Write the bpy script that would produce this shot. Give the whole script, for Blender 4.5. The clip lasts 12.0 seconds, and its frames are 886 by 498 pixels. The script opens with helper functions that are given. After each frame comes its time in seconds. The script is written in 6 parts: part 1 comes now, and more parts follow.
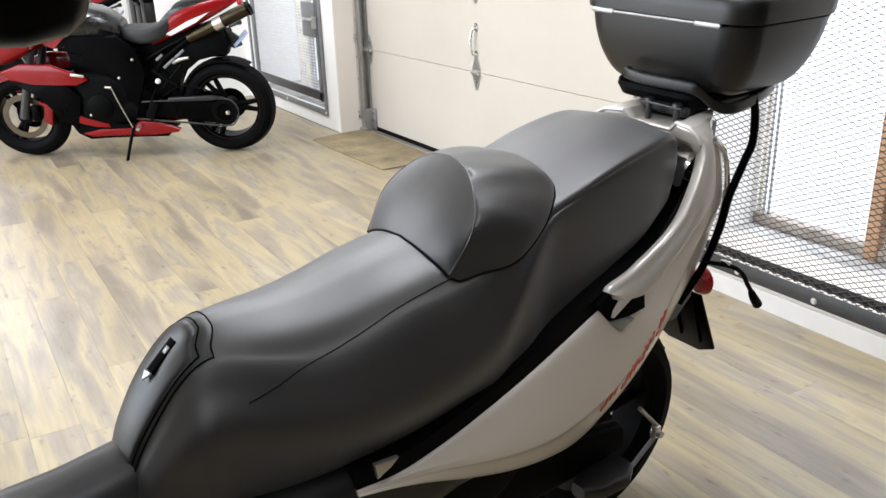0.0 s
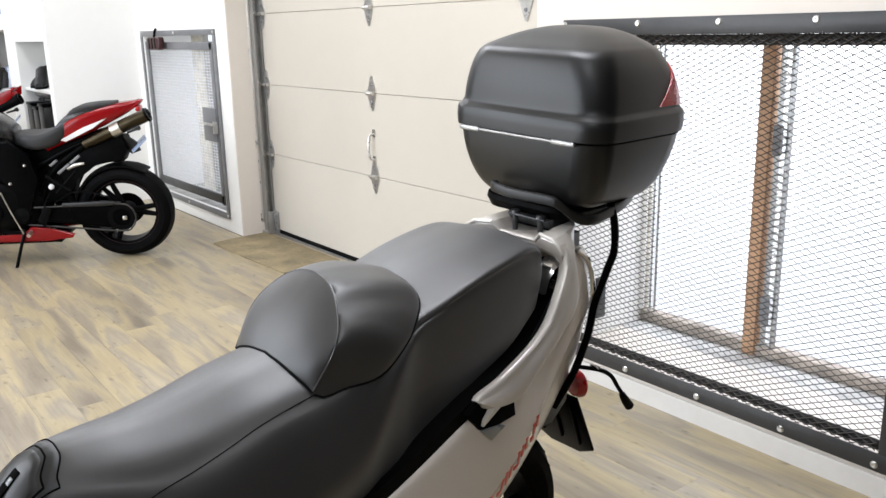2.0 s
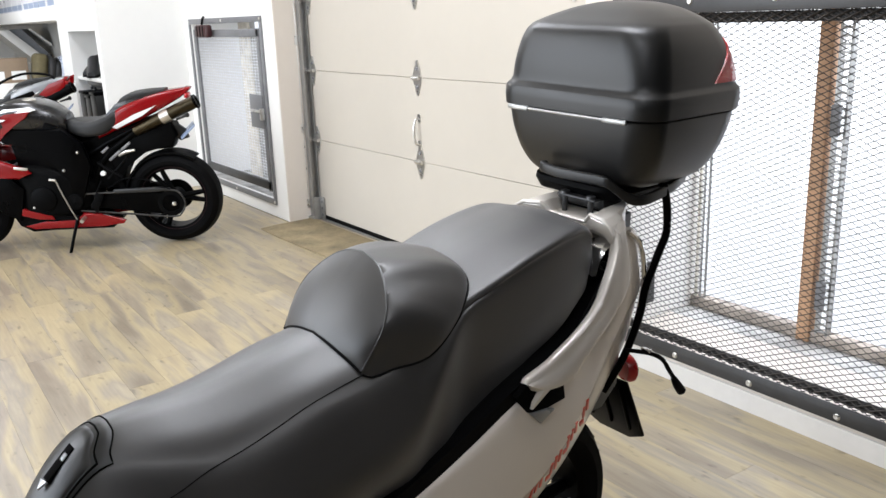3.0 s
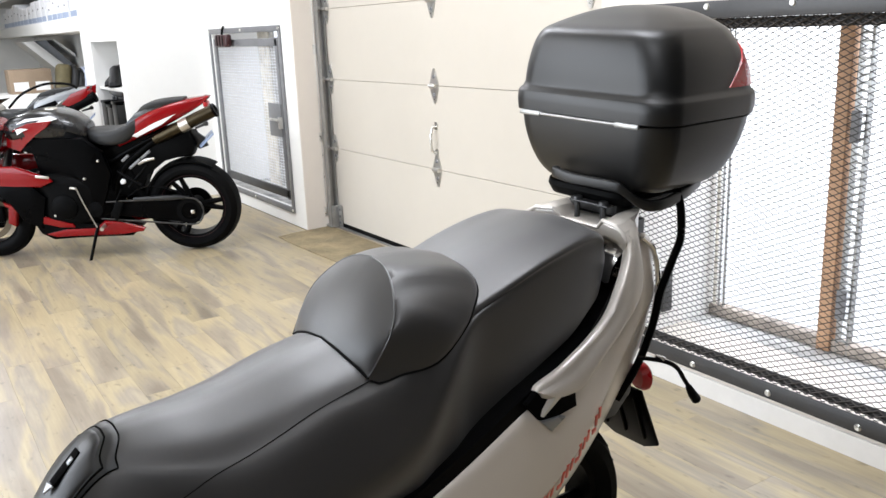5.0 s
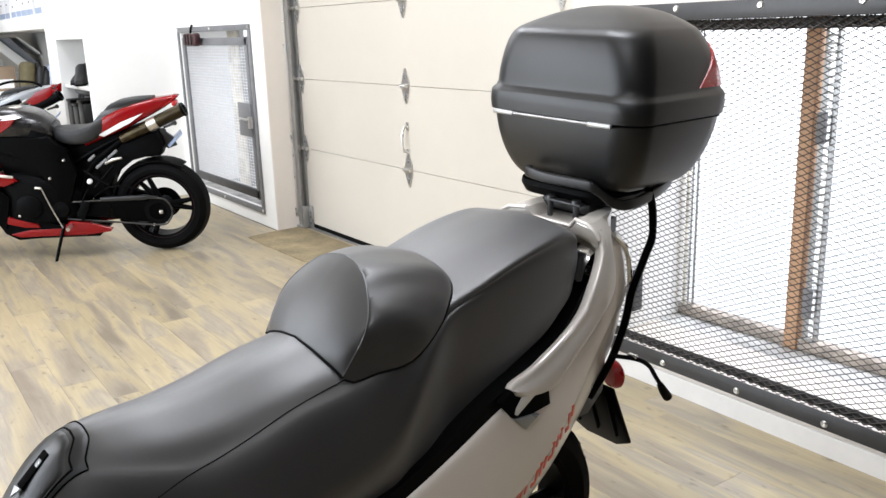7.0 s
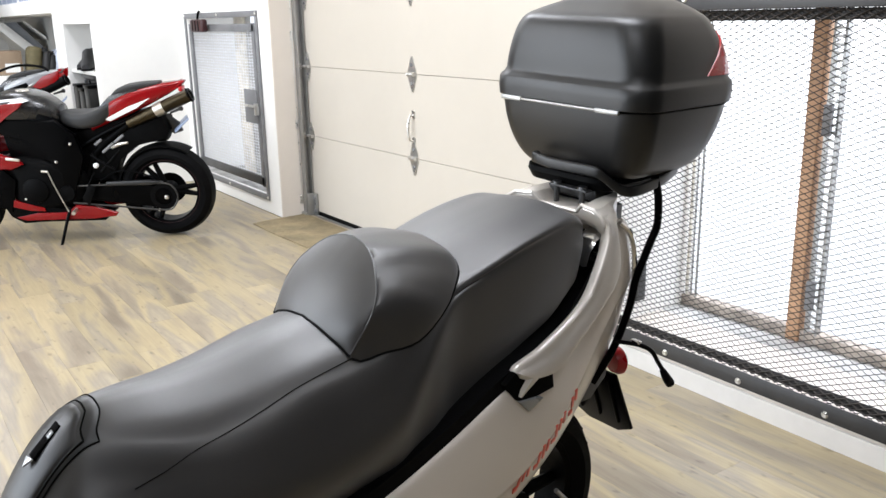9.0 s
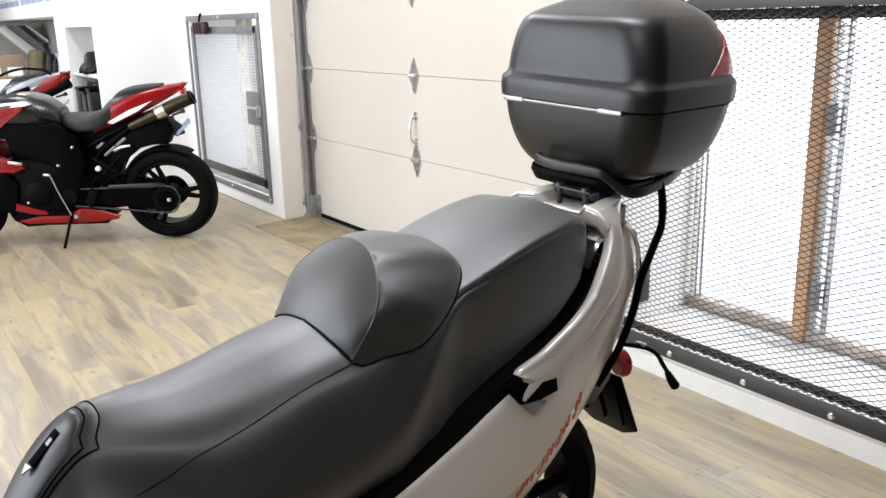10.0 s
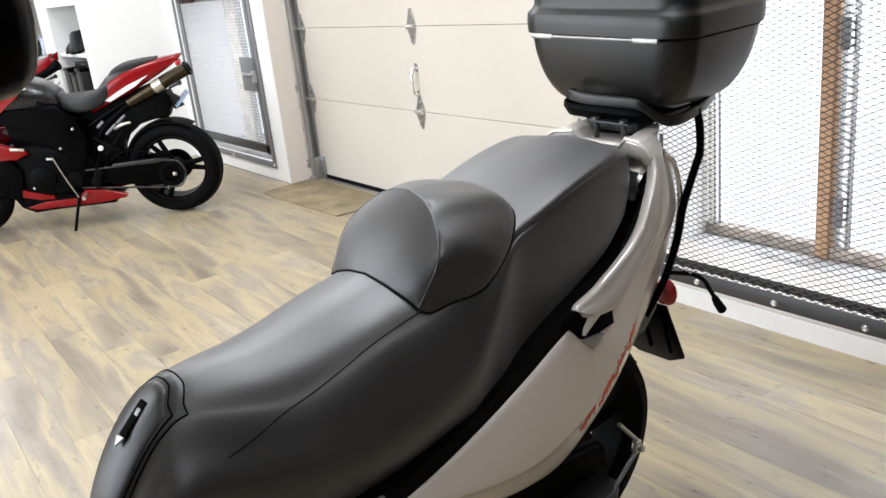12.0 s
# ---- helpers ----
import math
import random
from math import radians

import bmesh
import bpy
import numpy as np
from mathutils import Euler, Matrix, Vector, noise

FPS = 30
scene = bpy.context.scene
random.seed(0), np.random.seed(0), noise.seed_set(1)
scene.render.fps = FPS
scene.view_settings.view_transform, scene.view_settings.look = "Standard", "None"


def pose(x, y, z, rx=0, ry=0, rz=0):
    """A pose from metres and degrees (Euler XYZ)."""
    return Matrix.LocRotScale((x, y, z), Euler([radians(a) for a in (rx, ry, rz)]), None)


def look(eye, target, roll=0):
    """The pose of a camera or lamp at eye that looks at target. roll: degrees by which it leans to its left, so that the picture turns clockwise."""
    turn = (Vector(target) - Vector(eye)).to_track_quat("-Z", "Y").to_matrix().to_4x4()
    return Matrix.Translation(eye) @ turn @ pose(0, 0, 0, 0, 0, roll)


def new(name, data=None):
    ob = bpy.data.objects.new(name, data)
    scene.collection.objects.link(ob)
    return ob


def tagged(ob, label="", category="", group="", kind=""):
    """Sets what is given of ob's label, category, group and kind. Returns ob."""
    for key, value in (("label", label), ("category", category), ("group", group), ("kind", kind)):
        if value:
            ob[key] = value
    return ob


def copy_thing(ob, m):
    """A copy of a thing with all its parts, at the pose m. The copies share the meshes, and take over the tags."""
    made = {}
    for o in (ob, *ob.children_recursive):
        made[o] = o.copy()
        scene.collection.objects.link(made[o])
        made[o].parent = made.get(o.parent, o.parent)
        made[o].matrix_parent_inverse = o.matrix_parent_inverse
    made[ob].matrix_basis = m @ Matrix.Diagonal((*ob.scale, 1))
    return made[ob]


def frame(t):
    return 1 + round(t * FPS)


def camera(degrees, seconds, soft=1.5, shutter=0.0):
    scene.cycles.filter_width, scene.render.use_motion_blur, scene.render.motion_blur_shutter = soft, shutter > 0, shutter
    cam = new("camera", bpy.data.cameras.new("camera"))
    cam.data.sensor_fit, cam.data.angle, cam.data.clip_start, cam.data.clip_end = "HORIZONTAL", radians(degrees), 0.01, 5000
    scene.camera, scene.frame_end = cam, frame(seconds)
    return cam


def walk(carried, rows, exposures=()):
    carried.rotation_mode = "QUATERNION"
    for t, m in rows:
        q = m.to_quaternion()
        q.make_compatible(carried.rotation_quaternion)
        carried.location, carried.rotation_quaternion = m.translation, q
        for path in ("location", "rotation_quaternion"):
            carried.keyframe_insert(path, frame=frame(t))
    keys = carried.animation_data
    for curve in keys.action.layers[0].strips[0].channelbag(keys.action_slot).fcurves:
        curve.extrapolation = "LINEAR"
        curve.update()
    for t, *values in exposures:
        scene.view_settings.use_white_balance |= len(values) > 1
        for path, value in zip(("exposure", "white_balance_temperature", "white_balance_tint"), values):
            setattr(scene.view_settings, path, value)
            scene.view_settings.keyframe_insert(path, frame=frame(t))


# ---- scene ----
cam = camera(55.5, 12.0)
PATH = [
    (0, (5.837, -2.641, 1.454), (4.238, -1.676, 0.739), -1.9),
    (0.5, (5.872, -2.595, 1.465), (4.317, -1.501, 0.843), -1.3),
    (1, (5.9, -2.569, 1.487), (4.334, -1.439, 0.968), -1.4),
    (1.5, (5.916, -2.56, 1.495), (4.369, -1.391, 1.004), -1.8),
    (2, (5.909, -2.571, 1.494), (4.368, -1.4, 0.99), -1.2),
    (2.5, (5.901, -2.578, 1.49), (4.334, -1.444, 0.984), -1.2),
    (3, (5.89, -2.568, 1.475), (4.293, -1.487, 0.945), -2.0),
    (3.5, (5.88, -2.554, 1.481), (4.245, -1.506, 1.005), -1.7),
    (5.5, (5.896, -2.543, 1.457), (4.28, -1.487, 0.934), -2.6),
    (6, (5.893, -2.539, 1.454), (4.306, -1.444, 0.924), -2.7),
    (6.5, (5.884, -2.542, 1.462), (4.294, -1.44, 0.956), -2.6),
    (7, (5.889, -2.552, 1.459), (4.3, -1.448, 0.952), -1.8),
    (7.5, (5.903, -2.556, 1.452), (4.309, -1.464, 0.933), -1.5),
    (9.5, (5.895, -2.572, 1.446), (4.308, -1.476, 0.919), -1.0),
    (10, (5.888, -2.56, 1.446), (4.295, -1.471, 0.922), -1.4),
    (10.5, (5.891, -2.549, 1.446), (4.311, -1.441, 0.919), -3.1),
    (11, (5.892, -2.511, 1.423), (4.405, -1.337, 0.782), -5.4),
    (11.5, (5.873, -2.55, 1.407), (4.34, -1.458, 0.729), -6.5),
    (12, (5.832, -2.656, 1.44), (4.266, -1.584, 0.809), -6.3),
]
walk(cam, [(t, look(eye, target, roll)) for t, eye, target, roll in PATH], [(0.0, -0.44, 6000, 11), (0.5, -0.49, 6000, 11), (1.5, -0.62, 6000, 11), (3.5, -0.58, 6000, 11), (5.5, -0.44, 6000, 11), (9.5, -0.44, 6000, 11), (11.0, -0.51, 6000, 11), (12.0, -0.48, 6000, 11)])

# ------------------------------------------------------------------ light
world = bpy.data.worlds.new("world")
scene.world = world
world.use_nodes = True
wn = world.node_tree
sky = wn.nodes.new("ShaderNodeTexSky")
sky.sky_type, sky.sun_disc = "NISHITA", False
sky.sun_elevation, sky.sun_rotation = radians(35), radians(200)
wn.links.new(sky.outputs[0], wn.nodes["Background"].inputs[0])
wn.nodes["Background"].inputs[1].default_value = 0.15


def area(name, m, sx, sy, watts, colour=(1, 1, 1), spread=180):
    lamp = bpy.data.lights.new(name, "AREA")
    lamp.shape, lamp.size, lamp.size_y, lamp.energy, lamp.color, lamp.spread = "RECTANGLE", sx, sy, watts, colour, radians(spread)
    ob = new(name, lamp)
    ob.matrix_world = m
    return ob


CEIL = 3.3
# broad lamp for assumed, unseen shop windows behind the camera
area("daylight", pose(1.2, -7.7, 1.72, 90, 0, 0), 8.6, 2.7, 560, (0.93, 0.97, 1.0))
# skylight that falls through the barred window
area("window_daylight", pose(4.13, 1.05, 2.15, -50, 0, 0), 2.2, 0.9, 110, (0.93, 0.97, 1.0))
# unseen ceiling lamps, added and placed for brightness and highlights: x, y, watts
LAMPS = [(0.4, -1.8, 55), (2.2, -1.15, 80), (4.3, -1.3, 60), (6.3, -3.0, 35), (-1.5, -1.7, 32), (-1.7, -3.7, 35), (-4.8, -2.4, 130), (1.7, -4.9, 70), (-0.2, -6.2, 200)]


# ------------------------------------------------------------------ materials
def mat(name, colour, rough=0.5, metal=0.0, noise_scale=8.0, var=0.12, bump=0.0, bump_scale=60.0, rough_var=0.1,
        coat=0.0, spec=0.5, emit=None, per_object=0.0, sheen=0.0):
    m = bpy.data.materials.new(name)
    m.use_nodes = True
    n, l = m.node_tree.nodes, m.node_tree.links
    b = n["Principled BSDF"]
    b.inputs["Metallic"].default_value = metal
    b.inputs["Specular IOR Level"].default_value = spec
    b.inputs["Coat Weight"].default_value = coat
    b.inputs["Coat Roughness"].default_value = 0.16
    b.inputs["Sheen Weight"].default_value = sheen
    tc = n.new("ShaderNodeTexCoord")
    t1 = n.new("ShaderNodeTexNoise")
    t1.inputs["Scale"].default_value, t1.inputs["Detail"].default_value = noise_scale, 5
    t2 = n.new("ShaderNodeTexNoise")
    t2.inputs["Scale"].default_value, t2.inputs["Detail"].default_value = noise_scale * 9, 3
    for t in (t1, t2):
        l.new(tc.outputs["Object"], t.inputs["Vector"])
    mix = n.new("ShaderNodeMath")
    mix.operation = "MULTIPLY_ADD"
    mix.inputs[1].default_value = 0.35
    l.new(t2.outputs["Fac"], mix.inputs[0])
    l.new(t1.outputs["Fac"], mix.inputs[2])
    rng = n.new("ShaderNodeMapRange")
    rng.inputs["From Min"].default_value, rng.inputs["From Max"].default_value = 0.35, 1.0
    rng.inputs["To Min"].default_value, rng.inputs["To Max"].default_value = 1 - var, 1 + var
    l.new(mix.outputs[0], rng.inputs["Value"])
    value = rng.outputs[0]
    if per_object:
        info = n.new("ShaderNodeObjectInfo")
        r2 = n.new("ShaderNodeMapRange")
        r2.inputs["To Min"].default_value, r2.inputs["To Max"].default_value = 1 - per_object, 1 + per_object
        l.new(info.outputs["Random"], r2.inputs["Value"])
        mul = n.new("ShaderNodeMath")
        mul.operation = "MULTIPLY"
        l.new(value, mul.inputs[0])
        l.new(r2.outputs[0], mul.inputs[1])
        value = mul.outputs[0]
    hsv = n.new("ShaderNodeHueSaturation")
    hsv.inputs["Color"].default_value = (*colour, 1)
    l.new(value, hsv.inputs["Value"])
    l.new(hsv.outputs[0], b.inputs["Base Color"])
    rr = n.new("ShaderNodeMapRange")
    rr.inputs["To Min"].default_value, rr.inputs["To Max"].default_value = max(0.02, rough - rough_var), min(1, rough + rough_var)
    l.new(t1.outputs["Fac"], rr.inputs["Value"])
    l.new(rr.outputs[0], b.inputs["Roughness"])
    if bump:
        t3 = n.new("ShaderNodeTexNoise")
        t3.inputs["Scale"].default_value, t3.inputs["Detail"].default_value = bump_scale, 4
        l.new(tc.outputs["Object"], t3.inputs["Vector"])
        bp = n.new("ShaderNodeBump")
        bp.inputs["Strength"].default_value, bp.inputs["Distance"].default_value = bump, 0.002
        l.new(t3.outputs["Fac"], bp.inputs["Height"])
        l.new(bp.outputs[0], b.inputs["Normal"])
    if emit:
        b.inputs["Emission Color"].default_value = (*emit[:3], 1)
        b.inputs["Emission Strength"].default_value = emit[3]
    return m


M = {}
M["wall_grey"] = mat("wall_grey", (0.50, 0.49, 0.47), 0.7, noise_scale=1.5, var=0.08)
M["wall_white"] = mat("wall_white", (0.82, 0.81, 0.78), 0.6, noise_scale=1.5, var=0.03, bump=0.15, bump_scale=90)
M["wall_cream"] = mat("wall_cream", (0.65, 0.595, 0.53), 0.6, noise_scale=1.5, var=0.04, bump=0.15, bump_scale=90)
M["door_cream"] = mat("door_cream", (0.475, 0.438, 0.378), 0.42, noise_scale=1.2, var=0.04, bump=0.2, bump_scale=220)
# white paint with a lowered tone, to offset too much light on the kerb
M["kerb_white"] = mat("dimmed_white_paint", (0.60, 0.58, 0.55), 0.6, noise_scale=4, var=0.08, bump=0.1, bump_scale=90)
M["ceiling"] = mat("ceiling", (0.75, 0.74, 0.70), 0.8, noise_scale=2, var=0.04)
M["galv"] = mat("galvanised_steel", (0.40, 0.40, 0.39), 0.42, 0.9, noise_scale=18, var=0.2)
M["zinc"] = mat("zinc_hardware", (0.62, 0.61, 0.58), 0.3, 0.9, noise_scale=30, var=0.15)
M["frame_black"] = mat("black_painted_steel", (0.03, 0.03, 0.031), 0.38, noise_scale=9, var=0.3, bump=0.1)
M["frame_grey"] = mat("grey_painted_steel", (0.16, 0.16, 0.165), 0.4, noise_scale=9, var=0.2)
M["mesh"] = mat("expanded_steel_mesh", (0.010, 0.009, 0.008), 0.55, 0.0, noise_scale=25, var=0.3)
M["mesh_pale"] = mat("pale_wire_mesh", (0.84, 0.86, 0.90), 0.5, 0.0, noise_scale=25, var=0.2)
M["mesh_rust"] = mat("rusty_mesh_edge", (0.030, 0.024, 0.020), 0.7, 0.0, noise_scale=30, var=0.4)
M["rail_wood"] = mat("weathered_timber", (0.36, 0.31, 0.265), 0.8, noise_scale=9, var=0.6, bump=0.5)
M["wood_post"] = mat("raw_timber", (0.46, 0.275, 0.155), 0.65, noise_scale=14, var=0.25, bump=0.3)
M["sill"] = mat("weathered_sill", (0.46, 0.45, 0.43), 0.75, noise_scale=7, var=0.5, bump=0.4)
# one white glow in two strengths, for the backdrops outside the openings
M["outside"] = mat("outside_glow", (0.9, 0.9, 0.9), 0.9, var=0.0, emit=(0.95, 0.97, 1.0, 1.55))
M["outside_dim"] = mat("outside_glow_dim", (0.9, 0.9, 0.9), 0.9, var=0.0, emit=(0.95, 0.97, 1.0, 1.25))
M["rubber"] = mat("black_rubber", (0.002, 0.002, 0.0022), 0.6, noise_scale=30, var=0.3, bump=0.2, spec=0.06)
M["vinyl"] = mat("seat_vinyl", (0.012, 0.0101, 0.0092), 0.45, noise_scale=5, var=0.16, bump=0.06, bump_scale=800, rough_var=0.05, spec=0.9, sheen=0.2)
M["vinyl_pad"] = mat("backrest_vinyl", (0.012, 0.0101, 0.0092), 0.45, noise_scale=5, var=0.16, bump=0.06, bump_scale=800, rough_var=0.05, spec=0.9, sheen=0.2)
M["bike_vinyl"] = mat("motorcycle_seat_vinyl", (0.012, 0.012, 0.012), 0.55, noise_scale=8, var=0.2, bump=0.03, bump_scale=700, spec=0.35)
M["seam"] = mat("seam_thread", (0.003, 0.003, 0.003), 0.7, noise_scale=60, var=0.3, spec=0.08)
M["plastic"] = mat("textured_black_plastic", (0.0028, 0.0028, 0.0029), 0.43, noise_scale=6, var=0.15, bump=0.010, bump_scale=700, rough_var=0.03, spec=0.62)
M["case_plastic"] = mat("matt_case_plastic", (0.0028, 0.0027, 0.0026), 0.41, noise_scale=6, var=0.15, bump=0.008, bump_scale=700, rough_var=0.03, spec=0.6)
M["plastic_grey"] = mat("satin_grey_plastic", (0.03, 0.03, 0.031), 0.36, noise_scale=6, var=0.15)
M["silver"] = mat("champagne_silver_paint", (0.73, 0.67, 0.60), 0.27, 0.05, noise_scale=1.3, var=0.012, coat=0.25, rough_var=0.0)
M["silver_rail"] = mat("pale_silver_cast_rail", (0.68, 0.635, 0.58), 0.30, 0.15, noise_scale=4, var=0.06, coat=0.4, rough_var=0.05)
M["chrome"] = mat("polished_metal", (0.75, 0.75, 0.76), 0.14, 1.0, noise_scale=10, var=0.08, rough_var=0.05)
M["red_lens"] = mat("red_lens", (0.42, 0.008, 0.010), 0.28, noise_scale=20, var=0.15, coat=0.15)
M["clear_lens"] = mat("clear_lens", (0.75, 0.76, 0.8), 0.1, noise_scale=20, var=0.1, coat=0.5)
M["red_letter"] = mat("red_decal", (0.72, 0.13, 0.085), 0.3, noise_scale=20, var=0.1)
M["red_paint"] = mat("glossy_red_paint", (0.19, 0.0025, 0.004), 0.2, noise_scale=4, var=0.1, coat=0.15, rough_var=0.05, spec=0.3)
M["white_paint"] = mat("white_bike_paint", (0.72, 0.72, 0.72), 0.25, noise_scale=4, var=0.05, coat=1.0)
M["gunmetal"] = mat("gunmetal_paint", (0.016, 0.016, 0.017), 0.26, 0.4, noise_scale=4, var=0.1, coat=0.3)
M["sand"] = mat("sandy_weathered_post", (0.72, 0.68, 0.60), 0.8, noise_scale=12, var=0.3, bump=0.3)
M["disc_gold"] = mat("brake_disc_gold", (0.10, 0.08, 0.055), 0.4, 0.8, noise_scale=14, var=0.2)
M["dark_red"] = mat("dark_red_plastic", (0.035, 0.005, 0.006), 0.45, noise_scale=14, var=0.2)
M["bike_grey"] = mat("grey_bike_paint", (0.26, 0.27, 0.28), 0.3, 0.2, noise_scale=4, var=0.1, coat=0.6)
# for unseen walls, dark so that black flanks reflect little
M["wall_unseen_dark"] = mat("wall_unseen_dark", (0.035, 0.035, 0.037), 0.7, noise_scale=1.5, var=0.1)
M["gloss_black"] = mat("gloss_black_paint", (0.0012, 0.0012, 0.0014), 0.3, noise_scale=6, var=0.2, coat=0.0, spec=0.04)
M["engine"] = mat("dark_engine_castings", (0.002, 0.002, 0.0021), 0.5, 0.0, noise_scale=25, var=0.4, bump=0.3, spec=0.04)
M["chain"] = mat("greasy_chain_steel", (0.045, 0.043, 0.04), 0.45, 0.7, noise_scale=60, var=0.4)
M["titanium"] = mat("muffler_titanium", (0.045, 0.036, 0.022), 0.34, 1.0, noise_scale=14, var=0.3)
M["alu"] = mat("dull_aluminium", (0.55, 0.52, 0.47), 0.35, 0.9, noise_scale=14, var=0.15)
M["blue_grey"] = mat("blue_grey_plate_plastic", (0.28, 0.35, 0.50), 0.3, noise_scale=14, var=0.15)
M["mat_brown"] = mat("brown_entrance_mat", (0.20, 0.158, 0.088), 0.95, noise_scale=5, var=0.55, bump=0.6, bump_scale=300)
M["cardboard"] = mat("cardboard", (0.27, 0.20, 0.135), 0.8, noise_scale=8, var=0.12, bump=0.1)
M["paper"] = mat("white_paper_label", (0.78, 0.78, 0.76), 0.6, noise_scale=8, var=0.06)
M["binder"] = mat("white_carton", (0.74, 0.74, 0.75), 0.5, noise_scale=8, var=0.06, per_object=0.06)
M["blue_band"] = mat("pale_blue_print", (0.32, 0.38, 0.50), 0.5, noise_scale=30, var=0.2)
M["dark_cloth"] = mat("black_leather", (0.015, 0.015, 0.016), 0.6, noise_scale=20, var=0.3, bump=0.3)
M["olive"] = mat("olive_cloth", (0.13, 0.11, 0.055), 0.8, noise_scale=20, var=0.2, bump=0.3)
M["pale_cloth"] = mat("pale_blue_cloth", (0.55, 0.60, 0.72), 0.8, noise_scale=20, var=0.2)
M["lamp_glow"] = mat("lamp_glow", (0.9, 0.9, 0.9), 0.4, var=0.0, emit=(1.0, 0.99, 0.97, 6.0))
M["stair_grey"] = mat("grey_stair_paint", (0.22, 0.23, 0.25), 0.6, noise_scale=8, var=0.2)
# near-black for joints and for the painted shade inside slots and recesses
M["void"] = mat("shade_and_joint_black", (0.002, 0.002, 0.002), 0.9, var=0.1, spec=0.05)
M["gap"] = mat("dark_joint", (0.13, 0.105, 0.075), 0.9, var=0.2)


def plank_material():
    m = bpy.data.materials.new("vinyl_plank")
    m.use_nodes = True
    n, l = m.node_tree.nodes, m.node_tree.links
    b = n["Principled BSDF"]
    tc = n.new("ShaderNodeNewGeometry")
    info = n.new("ShaderNodeObjectInfo")
    mp = n.new("ShaderNodeMapping")
    mp.inputs["Scale"].default_value = (0.55, 3.4, 1)
    off = n.new("ShaderNodeMath")
    off.operation = "MULTIPLY"
    off.inputs[1].default_value = 37.0
    l.new(info.outputs["Random"], off.inputs[0])
    comb = n.new("ShaderNodeCombineXYZ")
    l.new(off.outputs[0], comb.inputs[0])
    l.new(off.outputs[0], comb.inputs[2])
    l.new(tc.outputs["Position"], mp.inputs["Vector"])
    l.new(comb.outputs[0], mp.inputs["Location"])
    grain = n.new("ShaderNodeTexNoise")
    grain.inputs["Scale"].default_value, grain.inputs["Detail"].default_value, grain.inputs["Distortion"].default_value = 1.9, 5, 0.4
    l.new(mp.outputs[0], grain.inputs["Vector"])
    mp2 = n.new("ShaderNodeMapping")
    mp2.inputs["Scale"].default_value = (2.2, 42, 1)
    l.new(tc.outputs["Position"], mp2.inputs["Vector"])
    fine = n.new("ShaderNodeTexNoise")
    fine.inputs["Scale"].default_value, fine.inputs["Detail"].default_value = 2.0, 4
    l.new(mp2.outputs[0], fine.inputs["Vector"])
    ramp = n.new("ShaderNodeValToRGB")
    e = ramp.color_ramp.elements
    e[0].position, e[0].color = 0.33, (0.190, 0.155, 0.112, 1)
    e[1].position, e[1].color = 0.70, (0.358, 0.302, 0.208, 1)
    for place, colour in ((0.42, (0.255, 0.215, 0.157, 1)), (0.49, (0.333, 0.272, 0.166, 1)), (0.55, (0.361, 0.296, 0.178, 1)), (0.62, (0.262, 0.226, 0.172, 1))):
        e.new(place).color = colour
    l.new(grain.outputs["Fac"], ramp.inputs[0])
    var = n.new("ShaderNodeMapRange")
    var.inputs["To Min"].default_value, var.inputs["To Max"].default_value = 0.88, 1.10
    l.new(info.outputs["Random"], var.inputs["Value"])
    f2 = n.new("ShaderNodeMapRange")
    f2.inputs["From Min"].default_value, f2.inputs["From Max"].default_value = 0.3, 0.7
    f2.inputs["To Min"].default_value, f2.inputs["To Max"].default_value = 0.90, 1.07
    l.new(fine.outputs["Fac"], f2.inputs["Value"])
    mul0 = n.new("ShaderNodeMath")
    mul0.operation = "MULTIPLY"
    l.new(var.outputs[0], mul0.inputs[0])
    l.new(f2.outputs[0], mul0.inputs[1])
    # sparse dark knots and flecks
    mp3 = n.new("ShaderNodeMapping")
    mp3.inputs["Scale"].default_value = (9, 22, 1)
    l.new(tc.outputs["Position"], mp3.inputs["Vector"])
    fleck = n.new("ShaderNodeTexNoise")
    fleck.inputs["Scale"].default_value, fleck.inputs["Detail"].default_value = 1.3, 2
    l.new(mp3.outputs[0], fleck.inputs["Vector"])
    fr = n.new("ShaderNodeMapRange")
    fr.inputs["From Min"].default_value, fr.inputs["From Max"].default_value = 0.63, 0.76
    fr.inputs["To Min"].default_value, fr.inputs["To Max"].default_value = 1.0, 0.58
    l.new(fleck.outputs["Fac"], fr.inputs["Value"])
    mul = n.new("ShaderNodeMath")
    mul.operation = "MULTIPLY"
    l.new(mul0.outputs[0], mul.inputs[0])
    l.new(fr.outputs[0], mul.inputs[1])
    hsv = n.new("ShaderNodeHueSaturation")
    l.new(ramp.outputs[0], hsv.inputs["Color"])
    l.new(mul.outputs[0], hsv.inputs["Value"])
    l.new(hsv.outputs[0], b.inputs["Base Color"])
    rr = n.new("ShaderNodeMapRange")
    rr.inputs["To Min"].default_value, rr.inputs["To Max"].default_value = 0.26, 0.44
    l.new(grain.outputs["Fac"], rr.inputs["Value"])
    l.new(rr.outputs[0], b.inputs["Roughness"])
    bp = n.new("ShaderNodeBump")
    bp.inputs["Strength"].default_value, bp.inputs["Distance"].default_value = 0.25, 0.001
    l.new(fine.outputs["Fac"], bp.inputs["Height"])
    l.new(bp.outputs[0], b.inputs["Normal"])
    return m


M["plank"] = plank_material()


